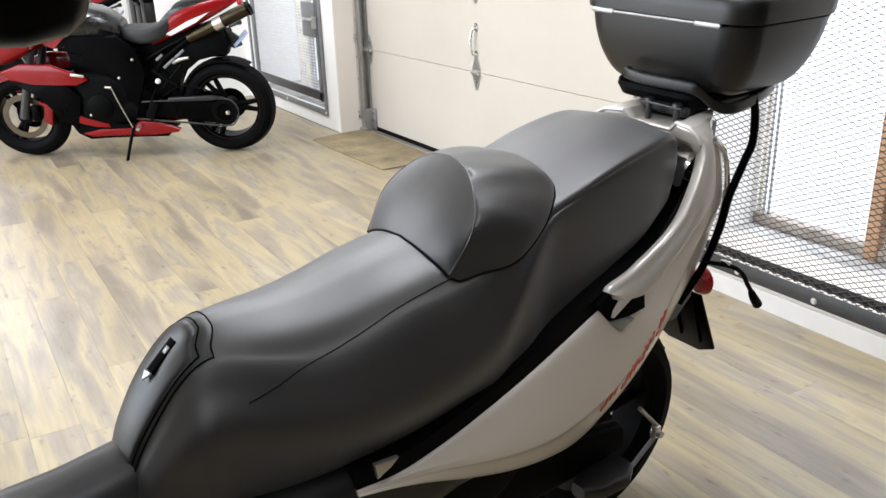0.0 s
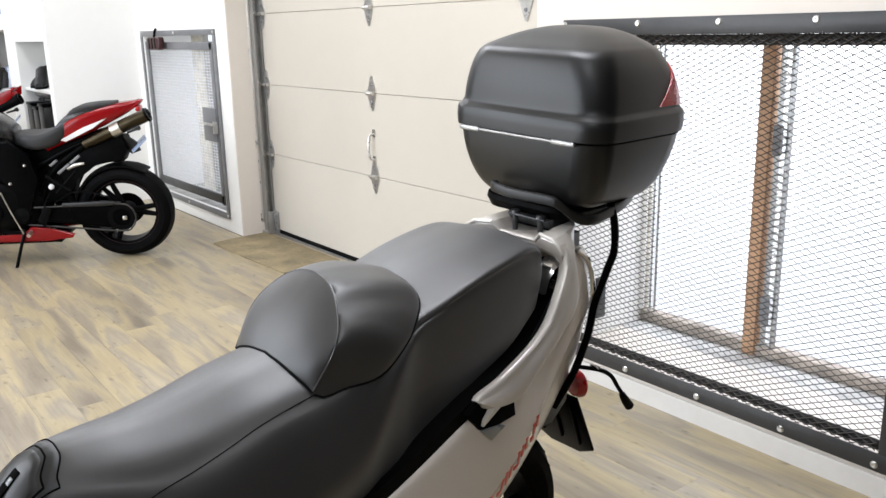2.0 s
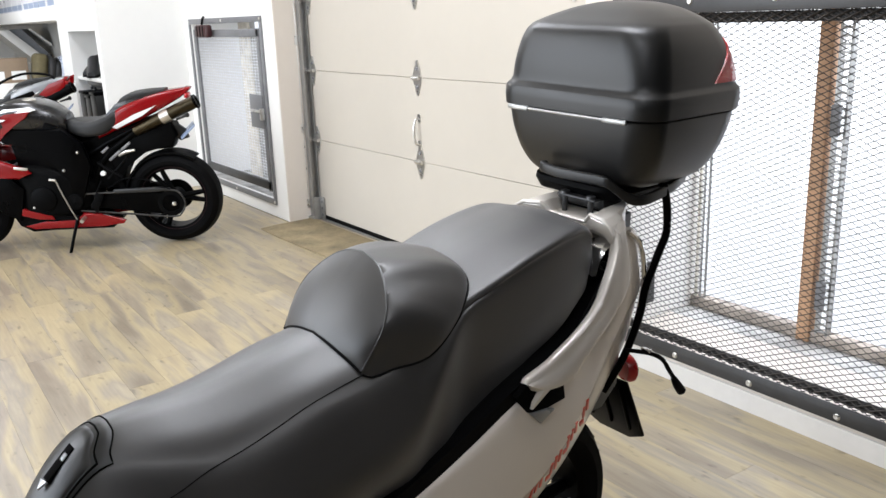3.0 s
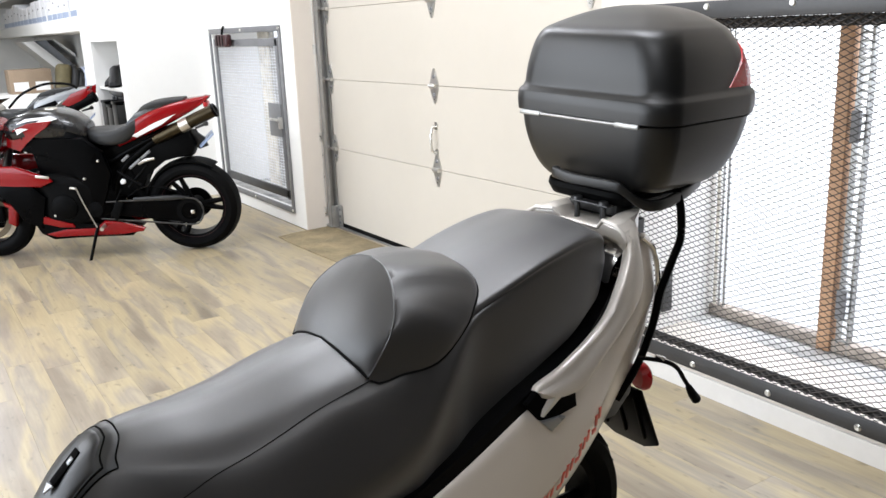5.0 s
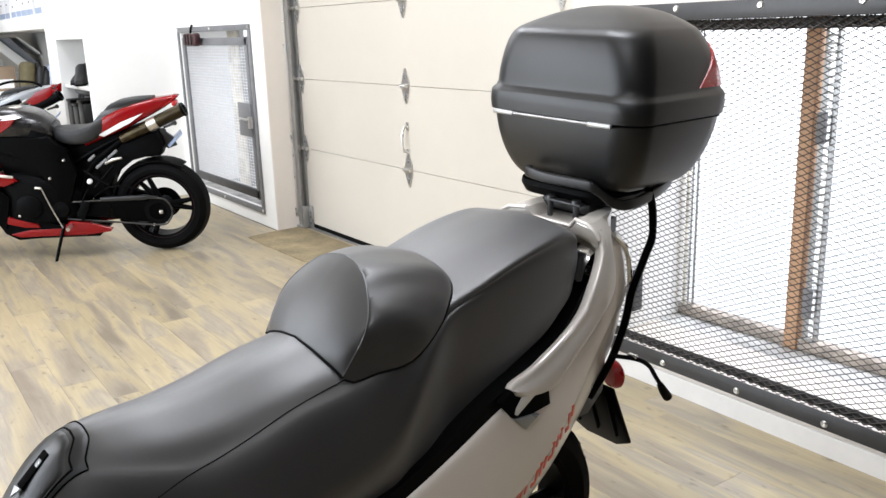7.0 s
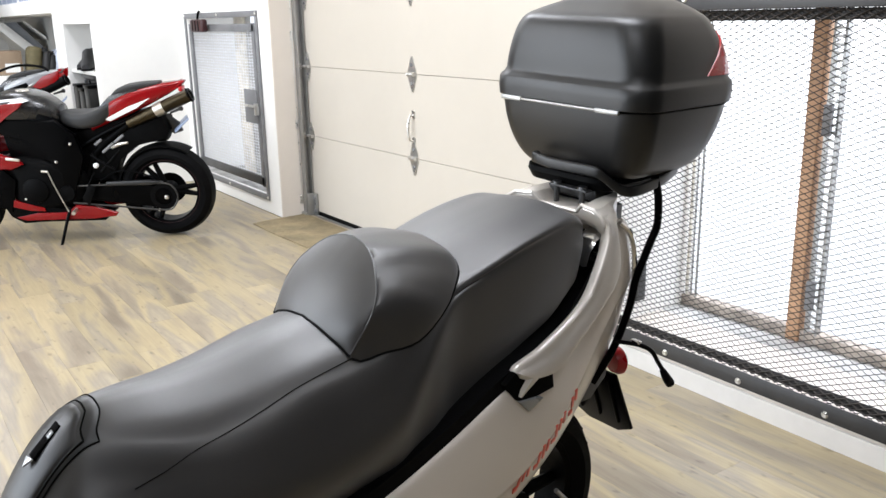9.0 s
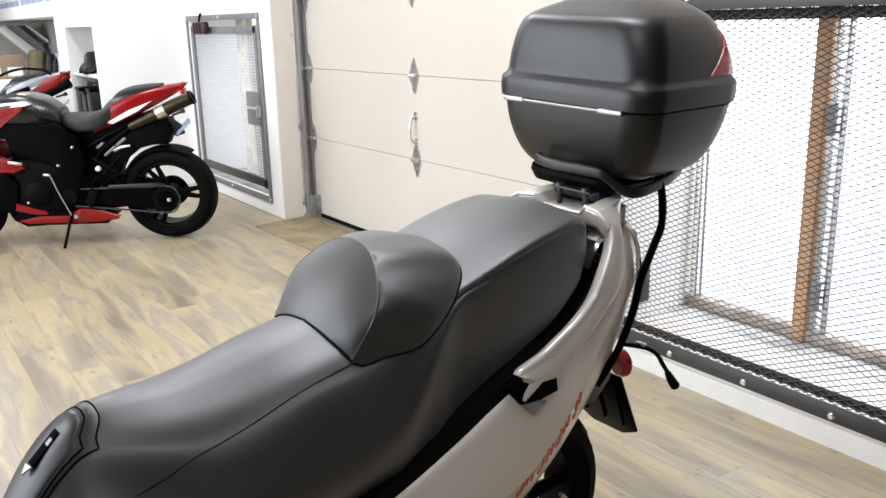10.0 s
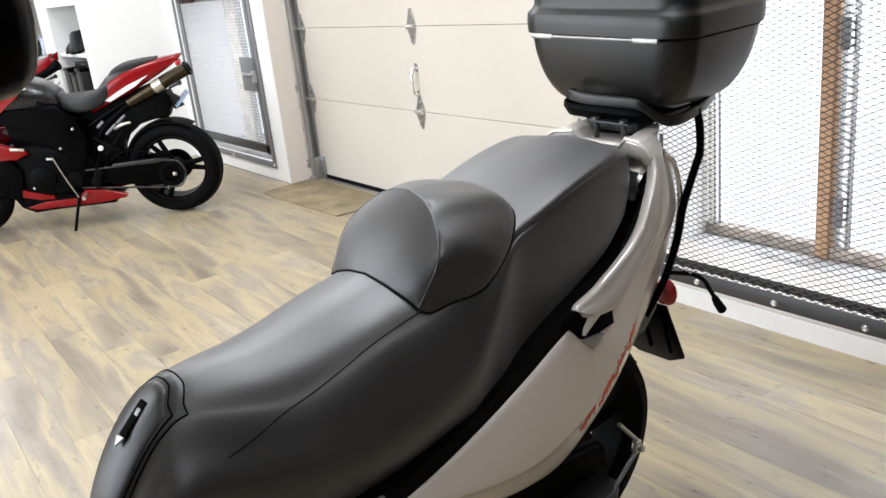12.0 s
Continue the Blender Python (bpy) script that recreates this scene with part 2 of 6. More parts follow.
# ------------------------------------------------------------------ mesh tools
def finish(bm, name, material, sharp=0.6):
    bmesh.ops.recalc_face_normals(bm, faces=bm.faces)
    for face in bm.faces:
        face.smooth = True
    for e in bm.edges:
        if len(e.link_faces) == 2 and e.calc_face_angle(0) > sharp:
            e.smooth = False
    me = bpy.data.meshes.new(name)
    bm.to_mesh(me)
    bm.free()
    me.materials.append(material)
    return me


def part(name, bm, material, parent, label="", sharp=0.6, at=None):
    ob = new(name, finish(bm, name, material, sharp))
    ob.parent = parent
    if at is not None:
        ob.matrix_basis = at
    if label:
        tagged(ob, label)
    return ob


def thing(name, m, label, category, group="", kind=""):
    ob = new(name)
    ob.empty_display_size = 0.05
    ob.matrix_basis = m
    return tagged(ob, label, category, group, kind)


def solo(name, bm, material, m, label, category, group="", kind="", sharp=0.6):
    ob = new(name, finish(bm, name, material, sharp))
    ob.matrix_basis = m
    return tagged(ob, label, category, group, kind)


def block(c, s, bevel=0.0, segs=2, bm=None, rot=None):
    """An upright box of centre c and size s, with rounded edges."""
    out = bm or bmesh.new()
    made = bmesh.ops.create_cube(out, size=1)["verts"]
    m = Matrix.Translation(c) @ (rot or Matrix()) @ Matrix.Diagonal((*s, 1))
    bmesh.ops.transform(out, matrix=m, verts=made)
    if bevel:
        edges = {e for v in made for e in v.link_edges}
        bmesh.ops.bevel(out, geom=list(edges), offset=bevel, segments=segs, affect="EDGES", profile=0.5)
    return out


def loft(rings, cap=True, closed=True, bm=None):
    """A skin over rings of equal point counts."""
    out = bm or bmesh.new()
    vs = [[out.verts.new(p) for p in r] for r in rings]
    k = len(rings[0])
    for a, b in zip(vs, vs[1:]):
        for i in range(k if closed else k - 1):
            j = (i + 1) % k
            out.faces.new((a[i], a[j], b[j], b[i]))
    if cap and closed:
        for r in (vs[0], vs[-1]):
            c = out.verts.new(sum((v.co for v in r), Vector()) / k)
            for i in range(k):
                out.faces.new((r[i], r[(i + 1) % k], c))
    return out


def smooth_path(points, steps=6):
    """A Catmull-Rom curve through points."""
    p = [Vector(q) for q in points]
    p = [2 * p[0] - p[1], *p, 2 * p[-1] - p[-2]]
    out = []
    for a, b, c, d in zip(p, p[1:], p[2:], p[3:]):
        for s in range(steps):
            t = s / steps
            out.append(0.5 * (2 * b + (c - a) * t + (2 * a - 5 * b + 4 * c - d) * t * t + (3 * b - a - 3 * c + d) * t ** 3))
    return out + [p[-2]]


def tube(points, r, n=10, steps=5, flat=1.0, closed=False, bm=None):
    """A round bar along a smooth path; r may be a list of radii along it."""
    path = smooth_path(points, steps) if steps > 1 else [Vector(q) for q in points]
    if not isinstance(r, (list, tuple)):
        r = [r] * len(points)
    rings = []
    up = Vector((0, 0, 1))
    for i, p in enumerate(path):
        d = (path[min(i + 1, len(path) - 1)] - path[max(i - 1, 0)]).normalized()
        side = d.cross(up)
        side = side.normalized() if side.length > 0.05 else d.cross(Vector((1, 0, 0))).normalized()
        if rings and side.dot(last) < 0:
            side = -side
        last = side
        top = side.cross(d)
        x = i / (len(path) - 1) * (len(r) - 1)
        k = min(int(x), len(r) - 2) if len(r) > 1 else 0
        rad = r[k] + (r[min(k + 1, len(r) - 1)] - r[k]) * (x - k)
        rings.append([p + side * (rad * math.cos(a)) + top * (rad * flat * math.sin(a)) for a in (2 * math.pi * q / n for q in range(n))])
    return loft(rings, bm=bm)


def lathe(profile, n=48, axis="x", centre=(0, 0, 0), bm=None):
    """Turns (offset along the axis, radius) pairs about the axis; the profile is a closed loop."""
    out = bm or bmesh.new()
    c = Vector(centre)
    rows = []
    for i in range(n):
        a = 2 * math.pi * i / n
        rows.append([out.verts.new(c + (Vector((h, r * math.cos(a), r * math.sin(a))) if axis == "x" else
                                       Vector((r * math.cos(a), h, r * math.sin(a))) if axis == "y" else
                                       Vector((r * math.cos(a), r * math.sin(a), h)))) for h, r in profile])
    k = len(profile)
    for i in range(n):
        a, b = rows[i], rows[(i + 1) % n]
        for j in range(k):
            q = (j + 1) % k
            out.faces.new((a[j], a[q], b[q], b[j]))
    return out


def slab(outline, thick, plane="yz", at=0.0, bevel=0.0, bm=None):
    """A flat piece of that outline, with thickness; plane names its two axes, at its middle along the third."""
    out = bm or bmesh.new()

    def put(p, h):
        return {"yz": (at + h, p[0], p[1]), "xz": (p[0], at + h, p[1]), "xy": (p[0], p[1], at + h)}[plane]

    lo = [out.verts.new(put(p, -thick / 2)) for p in outline]
    hi = [out.verts.new(put(p, thick / 2)) for p in outline]
    out.faces.new(lo)
    out.faces.new(hi)
    k = len(outline)
    side = [out.faces.new((lo[i], lo[(i + 1) % k], hi[(i + 1) % k], hi[i])) for i in range(k)]
    if bevel:
        es = {e for f in side for e in f.edges if len({v in lo for v in e.verts}) == 1}
        bmesh.ops.bevel(out, geom=list(es), offset=bevel, segments=2, affect="EDGES", profile=0.5)
    return out


def lerp(table, x):
    """Smooth reading of a table of rows (x, a, b, ...)."""
    for p, q in zip(table, table[1:]):
        if x <= q[0]:
            t = max(0.0, (x - p[0]) / (q[0] - p[0]))
            return [a + (b - a) * t for a, b in zip(p[1:], q[1:])]
    return list(table[-1][1:])


def curve_table(table, steps=4):
    """The same table with rows between, along smooth curves."""
    pts = [np.array(r, float) for r in table]
    pts = [2 * pts[0] - pts[1], *pts, 2 * pts[-1] - pts[-2]]
    out = []
    for a, b, c, d in zip(pts, pts[1:], pts[2:], pts[3:]):
        for s in range(steps):
            t = s / steps
            out.append(0.5 * (2 * b + (c - a) * t + (2 * a - 5 * b + 4 * c - d) * t * t + (3 * b - a - 3 * c + d) * t ** 3))
    return [tuple(float(v) for v in r) for r in out] + [tuple(map(float, pts[-2]))]


def rounded(w, h, r, n=5, cx=0.0, cy=0.0):
    """The outline of a rounded rectangle."""
    out = []
    for sx, sy, a0 in ((1, 1, 0), (-1, 1, 90), (-1, -1, 180), (1, -1, 270)):
        for i in range(n + 1):
            a = radians(a0 + 90 * i / n)
            out.append((cx + sx * (w / 2 - r) + r * math.cos(a), cy + sy * (h / 2 - r) + r * math.sin(a)))
    return out


# ------------------------------------------------------------------ the room
def panel(name, x0, x1, y0, y1, z0, z1, material, label="", parent=None):
    bm = block(((x0 + x1) / 2, (y0 + y1) / 2, (z0 + z1) / 2), (x1 - x0, y1 - y0, z1 - z0))
    if parent:
        return part(name, bm, material, parent, label)
    return solo(name, bm, material, Matrix(), label, "wall", kind="structure")


def wall_with_holes(name, x0, x1, y0, y1, z0, z1, holes, material, label):
    """A wall along x with thickness, and openings (x0, x1, z0, z1) that go through it, from left to right."""
    bm = bmesh.new()

    def piece(a, b, c, d):
        if b - a > 1e-4 and d - c > 1e-4:
            block(((a + b) / 2, (y0 + y1) / 2, (c + d) / 2), (b - a, y1 - y0, d - c), bm=bm)

    x = x0
    for a, b, c, d in holes:
        piece(x, a, z0, z1)
        piece(a, b, z0, c)
        piece(a, b, d, z1)
        x = b
    piece(x, x1, z0, z1)
    return solo(name, bm, material, Matrix(), label, "wall", kind="structure")


THICK = 0.56
WIN = (3.43, 4.83, 0.13, 1.47)
GATE = (-1.76, -0.25, 0.13, 1.50)
DOOR_Y = 0.26
wall_with_holes("wall_north_1", 3.22, 5.3, 0, THICK, 0, CEIL, [WIN], M["wall_cream"], "cream painted wall around the screened window")
wall_with_holes("wall_north_2", -2.0, 0.0, 0, THICK, 0, CEIL, [GATE], M["wall_white"], "white painted wall around the small screened gate")
# unseen stretch of wall, added dark to keep reflections off the seat's flank
panel("wall_north_5", 5.3, 8.0, 0, THICK, 0, CEIL, M["wall_unseen_dark"], "unseen wall, made dark to cut reflections on the scooter")
panel("wall_north_3", 0.0, 3.22, 0.0, 0.16, 2.25, CEIL, M["wall_white"], "white painted wall over the garage door")
panel("wall_west_1", -2.12, -2.0, -0.75, THICK, 0, CEIL, M["wall_white"], "bright white painted wall end")
panel("wall_west_2", -12.2, -12.0, -8, 0.6, 0, CEIL, M["wall_white"], "white wall at the far end")
panel("wall_north_4", -12.0, -2.12, 0.0, 0.15, 0, CEIL, M["wall_white"], "white wall behind the shelves")
# unseen closing wall, darkened to cut the fill light from this side
panel("wall_east", 8.0, 8.2, -8, THICK, 0, CEIL, M["wall_unseen_dark"], "unseen wall, made dark to cut reflections on the scooter")
# unseen closing wall; its opening is assumed, to match the daylight lamp
wall_with_holes("wall_south", -12.0, 8.0, -8.0, -7.8, 0, CEIL, [(-3.2, 5.6, 0.3, 3.15)], M["wall_grey"], "unseen plain wall with an assumed broad window")
solo("ceiling", block((-2.0, -3.7, CEIL + 0.05), (20.4, 8.9, 0.1)), M["ceiling"], Matrix(), "plain off-white ceiling", "ceiling", kind="structure")

floor = solo("floor", block((-2.0, -3.7, -0.056), (20.4, 8.9, 0.1)), M["gap"], Matrix(), "pale yellow-brown vinyl plank floor", "floor", kind="structure")


# glowing sheets stand in for the bright overcast world outside, dimmer behind the gate
def backdrop(x0, x1, z0, z1, y, material):
    bm = bmesh.new()
    bm.faces.new([bm.verts.new(p) for p in ((x0, y, z0), (x1, y, z0), (x1, y, z1), (x0, y, z1))])
    return solo("backdrop", bm, material, Matrix(), "bright white overcast light outside", "backdrop", kind="structure")


backdrop(1.8, 8.0, -1.0, 3.2, 1.7, M["outside"])
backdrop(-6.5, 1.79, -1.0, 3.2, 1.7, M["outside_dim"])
panel("trim", 3.43, 4.83, 0.35, 0.56, 0.06, 0.131, M["sill"], "dusty stone window sill")


# ------------------------------------------------------------------ garage door
def garage_door():
    door = thing("door_1", pose(0, 0, 0), "cream sectional steel garage door, closed", "garage door", kind="structure")
    x0, x1 = 0.07, 3.14
    zs = [0.03, 0.614, 1.128, 1.632, 2.20]
    for a, b in zip(zs, zs[1:]):
        prof = [(-0.008, a + 0.0008), (-0.012, a + 0.003), (-0.012, b - 0.003), (-0.008, b - 0.0008), (0.03, b - 0.001), (0.03, a + 0.001)]
        bm = bmesh.new()
        ends = [[bm.verts.new((x, DOOR_Y + p, q)) for p, q in prof] for x in (x0, x1)]
        k = len(prof)
        for i in range(k):
            bm.faces.new((ends[0][i], ends[0][(i + 1) % k], ends[1][(i + 1) % k], ends[1][i]))
        bm.faces.new(ends[0])
        bm.faces.new(ends[1])
        part("panel", bm, M["door_cream"], door, sharp=0.3)
    part("bottom_seal", block(((x0 + x1) / 2, DOOR_Y + 0.002, 0.02), (x1 - x0, 0.035, 0.036), 0.006), M["rubber"], door, "black rubber bottom seal")

    def hinge(x, z):
        """A diamond-shaped strap hinge over a joint, with its knuckle."""
        y = DOOR_Y - 0.0155
        plate = slab([(-0.008, -0.105), (0.008, -0.105), (0.042, -0.022), (0.042, 0.022), (0.008, 0.105), (-0.008, 0.105), (-0.042, 0.022), (-0.042, -0.022)], 0.006, "xz")
        h = part("hinge", plate, M["zinc"], door, at=pose(x, y, z))
        part("knuckle", tube([(-0.036, -0.014, 0), (0.036, -0.014, 0)], 0.013, 10, 1), M["zinc"], h)
        for q in (-0.055, 0.055):
            part("bolt", lathe([(0, 0), (-0.006, 0.0), (-0.006, 0.009), (0, 0.011)], 10, "y", (0, -0.003, q)), M["frame_grey"], h)
        return h

    for x in (1.522, 2.89):
        for z in zs[1:-1]:
            hinge(x, z)
    for z in zs[1:-1]:
        h = hinge(0.10, z)
        part("roller", lathe([(-0.012, 0.004), (-0.012, 0.022), (0.012, 0.022), (0.012, 0.004)], 16, "x", (-0.075, -0.035, 0)), M["zinc"], h)
        part("roller_stem", tube([(-0.075, -0.035, 0), (0.02, -0.035, 0)], 0.006, 8, 1), M["zinc"], h)
    # lift handle above the lowest joint
    part("door_handle", tube([(1.520, DOOR_Y - 0.014, 0.880), (1.517, DOOR_Y - 0.04, 0.870), (1.514, DOOR_Y - 0.052, 0.800),
                              (1.519, DOOR_Y - 0.045, 0.735), (1.524, DOOR_Y - 0.016, 0.720)], [0.007, 0.008, 0.009, 0.008, 0.007], 10, 5), M["zinc"], door, "bent metal pull handle")
    for z in (0.885, 0.72):
        part("handle_foot", slab(rounded(0.03, 0.05, 0.012), 0.005, "xz", DOOR_Y - 0.0145), M["zinc"], door).location = (1.522, 0, z)
    part("sticker", block((1.505, DOOR_Y - 0.0135, 1.755), (0.045, 0.003, 0.16)), M["paper"], door, "small white printed sticker")
    for i in range(5):
        part("print_bar", block((1.505, DOOR_Y - 0.0157, 1.805 - i * 0.022), (0.03, 0.0012, 0.006)), M["frame_grey"], door)
    part("corner_bracket", block((0.105, DOOR_Y - 0.022, 0.09), (0.08, 0.012, 0.17), 0.003), M["galv"], door, "galvanised bottom corner bracket")
    part("bracket_flange", block((0.09, DOOR_Y - 0.05, 0.09), (0.008, 0.06, 0.17), 0.002), M["galv"], door)
    for z in (0.04, 0.09, 0.14):
        part("bolt", lathe([(0, 0), (-0.006, 0.0), (-0.006, 0.009), (0, 0.011)], 10, "y", (0.12, DOOR_Y - 0.029, z)), M["frame_grey"], door)
    return door


garage_door()


def door_track():
    """The upright roller track at the door's edge, a C-shaped steel channel with its brackets and wall angle."""
    track = thing("door_track", pose(0.045, DOOR_Y - 0.05, 0), "galvanised steel roller track of the garage door", "door track", kind="structure")
    prof = [(-0.025, -0.03), (0.03, -0.03), (0.03, -0.022), (-0.018, -0.022), (-0.018, 0.022), (0.03, 0.022), (0.03, 0.03), (-0.025, 0.03)]
    bm = bmesh.new()
    ends = [[bm.verts.new((p, q, z)) for p, q in prof] for z in (0.02, 2.3)]
    for i in range(8):
        bm.faces.new((ends[0][i], ends[0][(i + 1) % 8], ends[1][(i + 1) % 8], ends[1][i]))
    bm.faces.new(ends[0])
    bm.faces.new(ends[1])
    part("channel", bm, M["galv"], track)
    part("wall_angle", block((-0.035, 0.012, 1.1), (0.012, 0.07, 2.18), 0.002), M["galv"], track)
    for z in (0.12, 0.7, 1.35, 1.95):
        part("bracket", block((-0.036, -0.03, z), (0.014, 0.05, 0.07), 0.003), M["zinc"], track)
    part("foot_plate", block((0.0, -0.02, 0.012), (0.10, 0.06, 0.022), 0.004), M["galv"], track)
    part("cable", tube([(-0.015, -0.045, 0.15), (-0.02, -0.045, 1.2), (-0.02, -0.045, 2.25)], 0.003, 6, 2), M["zinc"], track, "thin steel lift cable")
    return track


door_track()
panel("trim", 0.0, 0.012, 0.004, DOOR_Y - 0.02, 0.0, 2.249, M["wall_cream"], "cream painted jamb of the door recess")
panel("door_2", 0.0, 3.22, DOOR_Y + 0.06, 0.4, 0, CEIL, M["wall_cream"], "closing face behind the garage door")
solo("threshold", block((1.65, DOOR_Y + 0.01, 0.003), (3.1, 0.09, 0.008), 0.002), M["galv"], Matrix(), "worn metal door threshold strip", "threshold", kind="structure")


# ------------------------------------------------------------------ expanded metal
def expanded(x0, x1, z0, z1, lw, sw, wire):
    """Diamond mesh: bowed strands that touch at their crests, each a slanted square bar."""
    verts, faces = [], []
    rows = int((z1 - z0) / sw)
    cols = int((x1 - x0) / (lw / 2))
    for r in range(rows + 1):
        zc = z0 + r * sw
        for c in range(cols):
            up = 1 if (r + c) % 2 else -1
            xa, xb = x0 + c * lw / 2, x0 + (c + 1) * lw / 2
            za, zb = zc - up * sw * 0.5, zc + up * sw * 0.5
            if not (z0 <= min(za, zb) and max(za, zb) <= z1):
                continue
            k = len(verts)
            for x, z, s in ((xa, za, -up), (xb, zb, up)):
                y = s * 0.0025
                verts += [(x, y - wire * 0.8, z), (x, y, z - wire), (x, y + wire * 0.8, z), (x, y, z + wire)]
            for i in range(4):
                j = (i + 1) % 4
                faces.append((k + i, k + j, k + 4 + j, k + 4 + i))
    me = bpy.data.meshes.new("wire_mesh")
    me.from_pydata(verts, [], faces)
    return me


def bolt_head(x, z, parent, y=-0.012):
    return part("bolt", lathe([(0.0, 0.0), (-0.003, 0.0), (-0.006, 0.004), (-0.006, 0.009), (0, 0.013)], 12, "y", (x, y, z)), M["zinc"], parent)


def window_screen():
    s = thing("window_1", pose(0, 0, 0), "barred window with black steel frame and expanded metal screen", "window screen", kind="structure")
    xa, xb, za, zb = 3.385, 4.87, 0.094, 1.522
    w, y = 0.062, -0.007
    for nm, c, d in (("frame_rail", ((xa + xb) / 2, y, zb - w / 2), (xb - xa, 0.010, w)), ("frame_rail", ((xa + xb) / 2, y, za + w / 2), (xb - xa, 0.010, w)),
                     ("frame_stile", (xa + w / 2, y, (za + zb) / 2), (w, 0.010, zb - za - 2 * w - 0.001)), ("frame_stile", (xb - w / 2, y, (za + zb) / 2), (w, 0.010, zb - za - 2 * w - 0.001))):
        part(nm, block(c, d, 0.0025), M["frame_black"], s)
    for x in (3.395, 3.772, 4.123, 4.473, 4.80):
        bolt_head(x, zb - 0.02, s)
        bolt_head(x, za + 0.022, s)
    for z in (0.45, 0.8, 1.15):
        bolt_head(xa + 0.025, z, s)
        bolt_head(xb - 0.025, z, s)
    inner = expanded(xa + 0.03, xb - 0.03, za + 0.03, zb - 0.03, 0.048, 0.0112, 0.00175)
    inner.materials.append(M["mesh"])
    ob = new("wire_mesh", inner)
    ob.parent, ob.location = s, (0, 0.010, 0)
    tagged(ob, "dark expanded steel mesh", kind="stuff")
    # rough sheared mesh edge that stands out beyond the frame, strands and their dark backing
    for z, h in ((za + w + 0.019, 0.036), (zb - w - 0.019, 0.036)):
        part("mesh_edge", block(((xa + xb) / 2, 0.0165, z), (xb - xa - 2 * w, 0.006, h), 0.002), M["mesh"], s)
        lip = expanded(xa + w, xb - w, z - h / 2 - 0.004, z + h / 2 + 0.004, 0.048, 0.0112, 0.0036)
        lip.materials.append(M["mesh_rust"])
        ob = new("mesh_lip", lip)
        ob.parent, ob.location = s, (0, 0.006, 0)
        tagged(ob, "brownish sheared edge of the mesh", kind="stuff")
    # old timber window behind
    for x, wd in ((4.022, 0.056), (4.79, 0.05), (3.455, 0.014)):
        part("timber_post", block((x, 0.50, 0.80), (wd, 0.06 if x > 4 else 0.014, 1.33), 0.004), M["wood_post" if x > 4 else "sand"], s, "raw brown timber post")
    for x, wd in ((4.072, 0.012), (4.118, 0.012), (3.480, 0.006), (3.506, 0.008)):
        part("metal_post", block((x, 0.50, 0.80), (wd, 0.03 if x > 4 else 0.012, 1.33), 0.002), M["galv"], s, "grey metal post")
    for x in (4.095,):
        for i in range(44):
            part("perforated_web", block((x, 0.49, 0.16 + i * 0.03), (0.036, 0.008, 0.010), 0.001), M["galv"], s)
    part("bottom_rail", block((4.13, 0.515, 0.158), (1.39, 0.06, 0.05), 0.006), M["rail_wood"], s, "weathered brown timber sill rail")
    part("hasp", block((4.097, 0.455, 0.35), (0.035, 0.02, 0.12), 0.004), M["frame_grey"], s)
    part("hasp", block((4.097, 0.455, 1.05), (0.035, 0.02, 0.12), 0.004), M["frame_grey"], s)
    part("meter_plate", block((3.443, 0.192, 0.306), (0.014, 0.058, 0.19), 0.003), M["frame_black"], s)
    return s


window_screen()
panel("trim", 3.4305, 3.436, 0.02, 0.55, 0.132, 1.468, M["wall_white"], "white painted window jamb")
panel("baseboard", 3.23, 5.3, -0.012, -0.001, 0.0, 0.078, M["kerb_white"], "white painted kerb under the window")


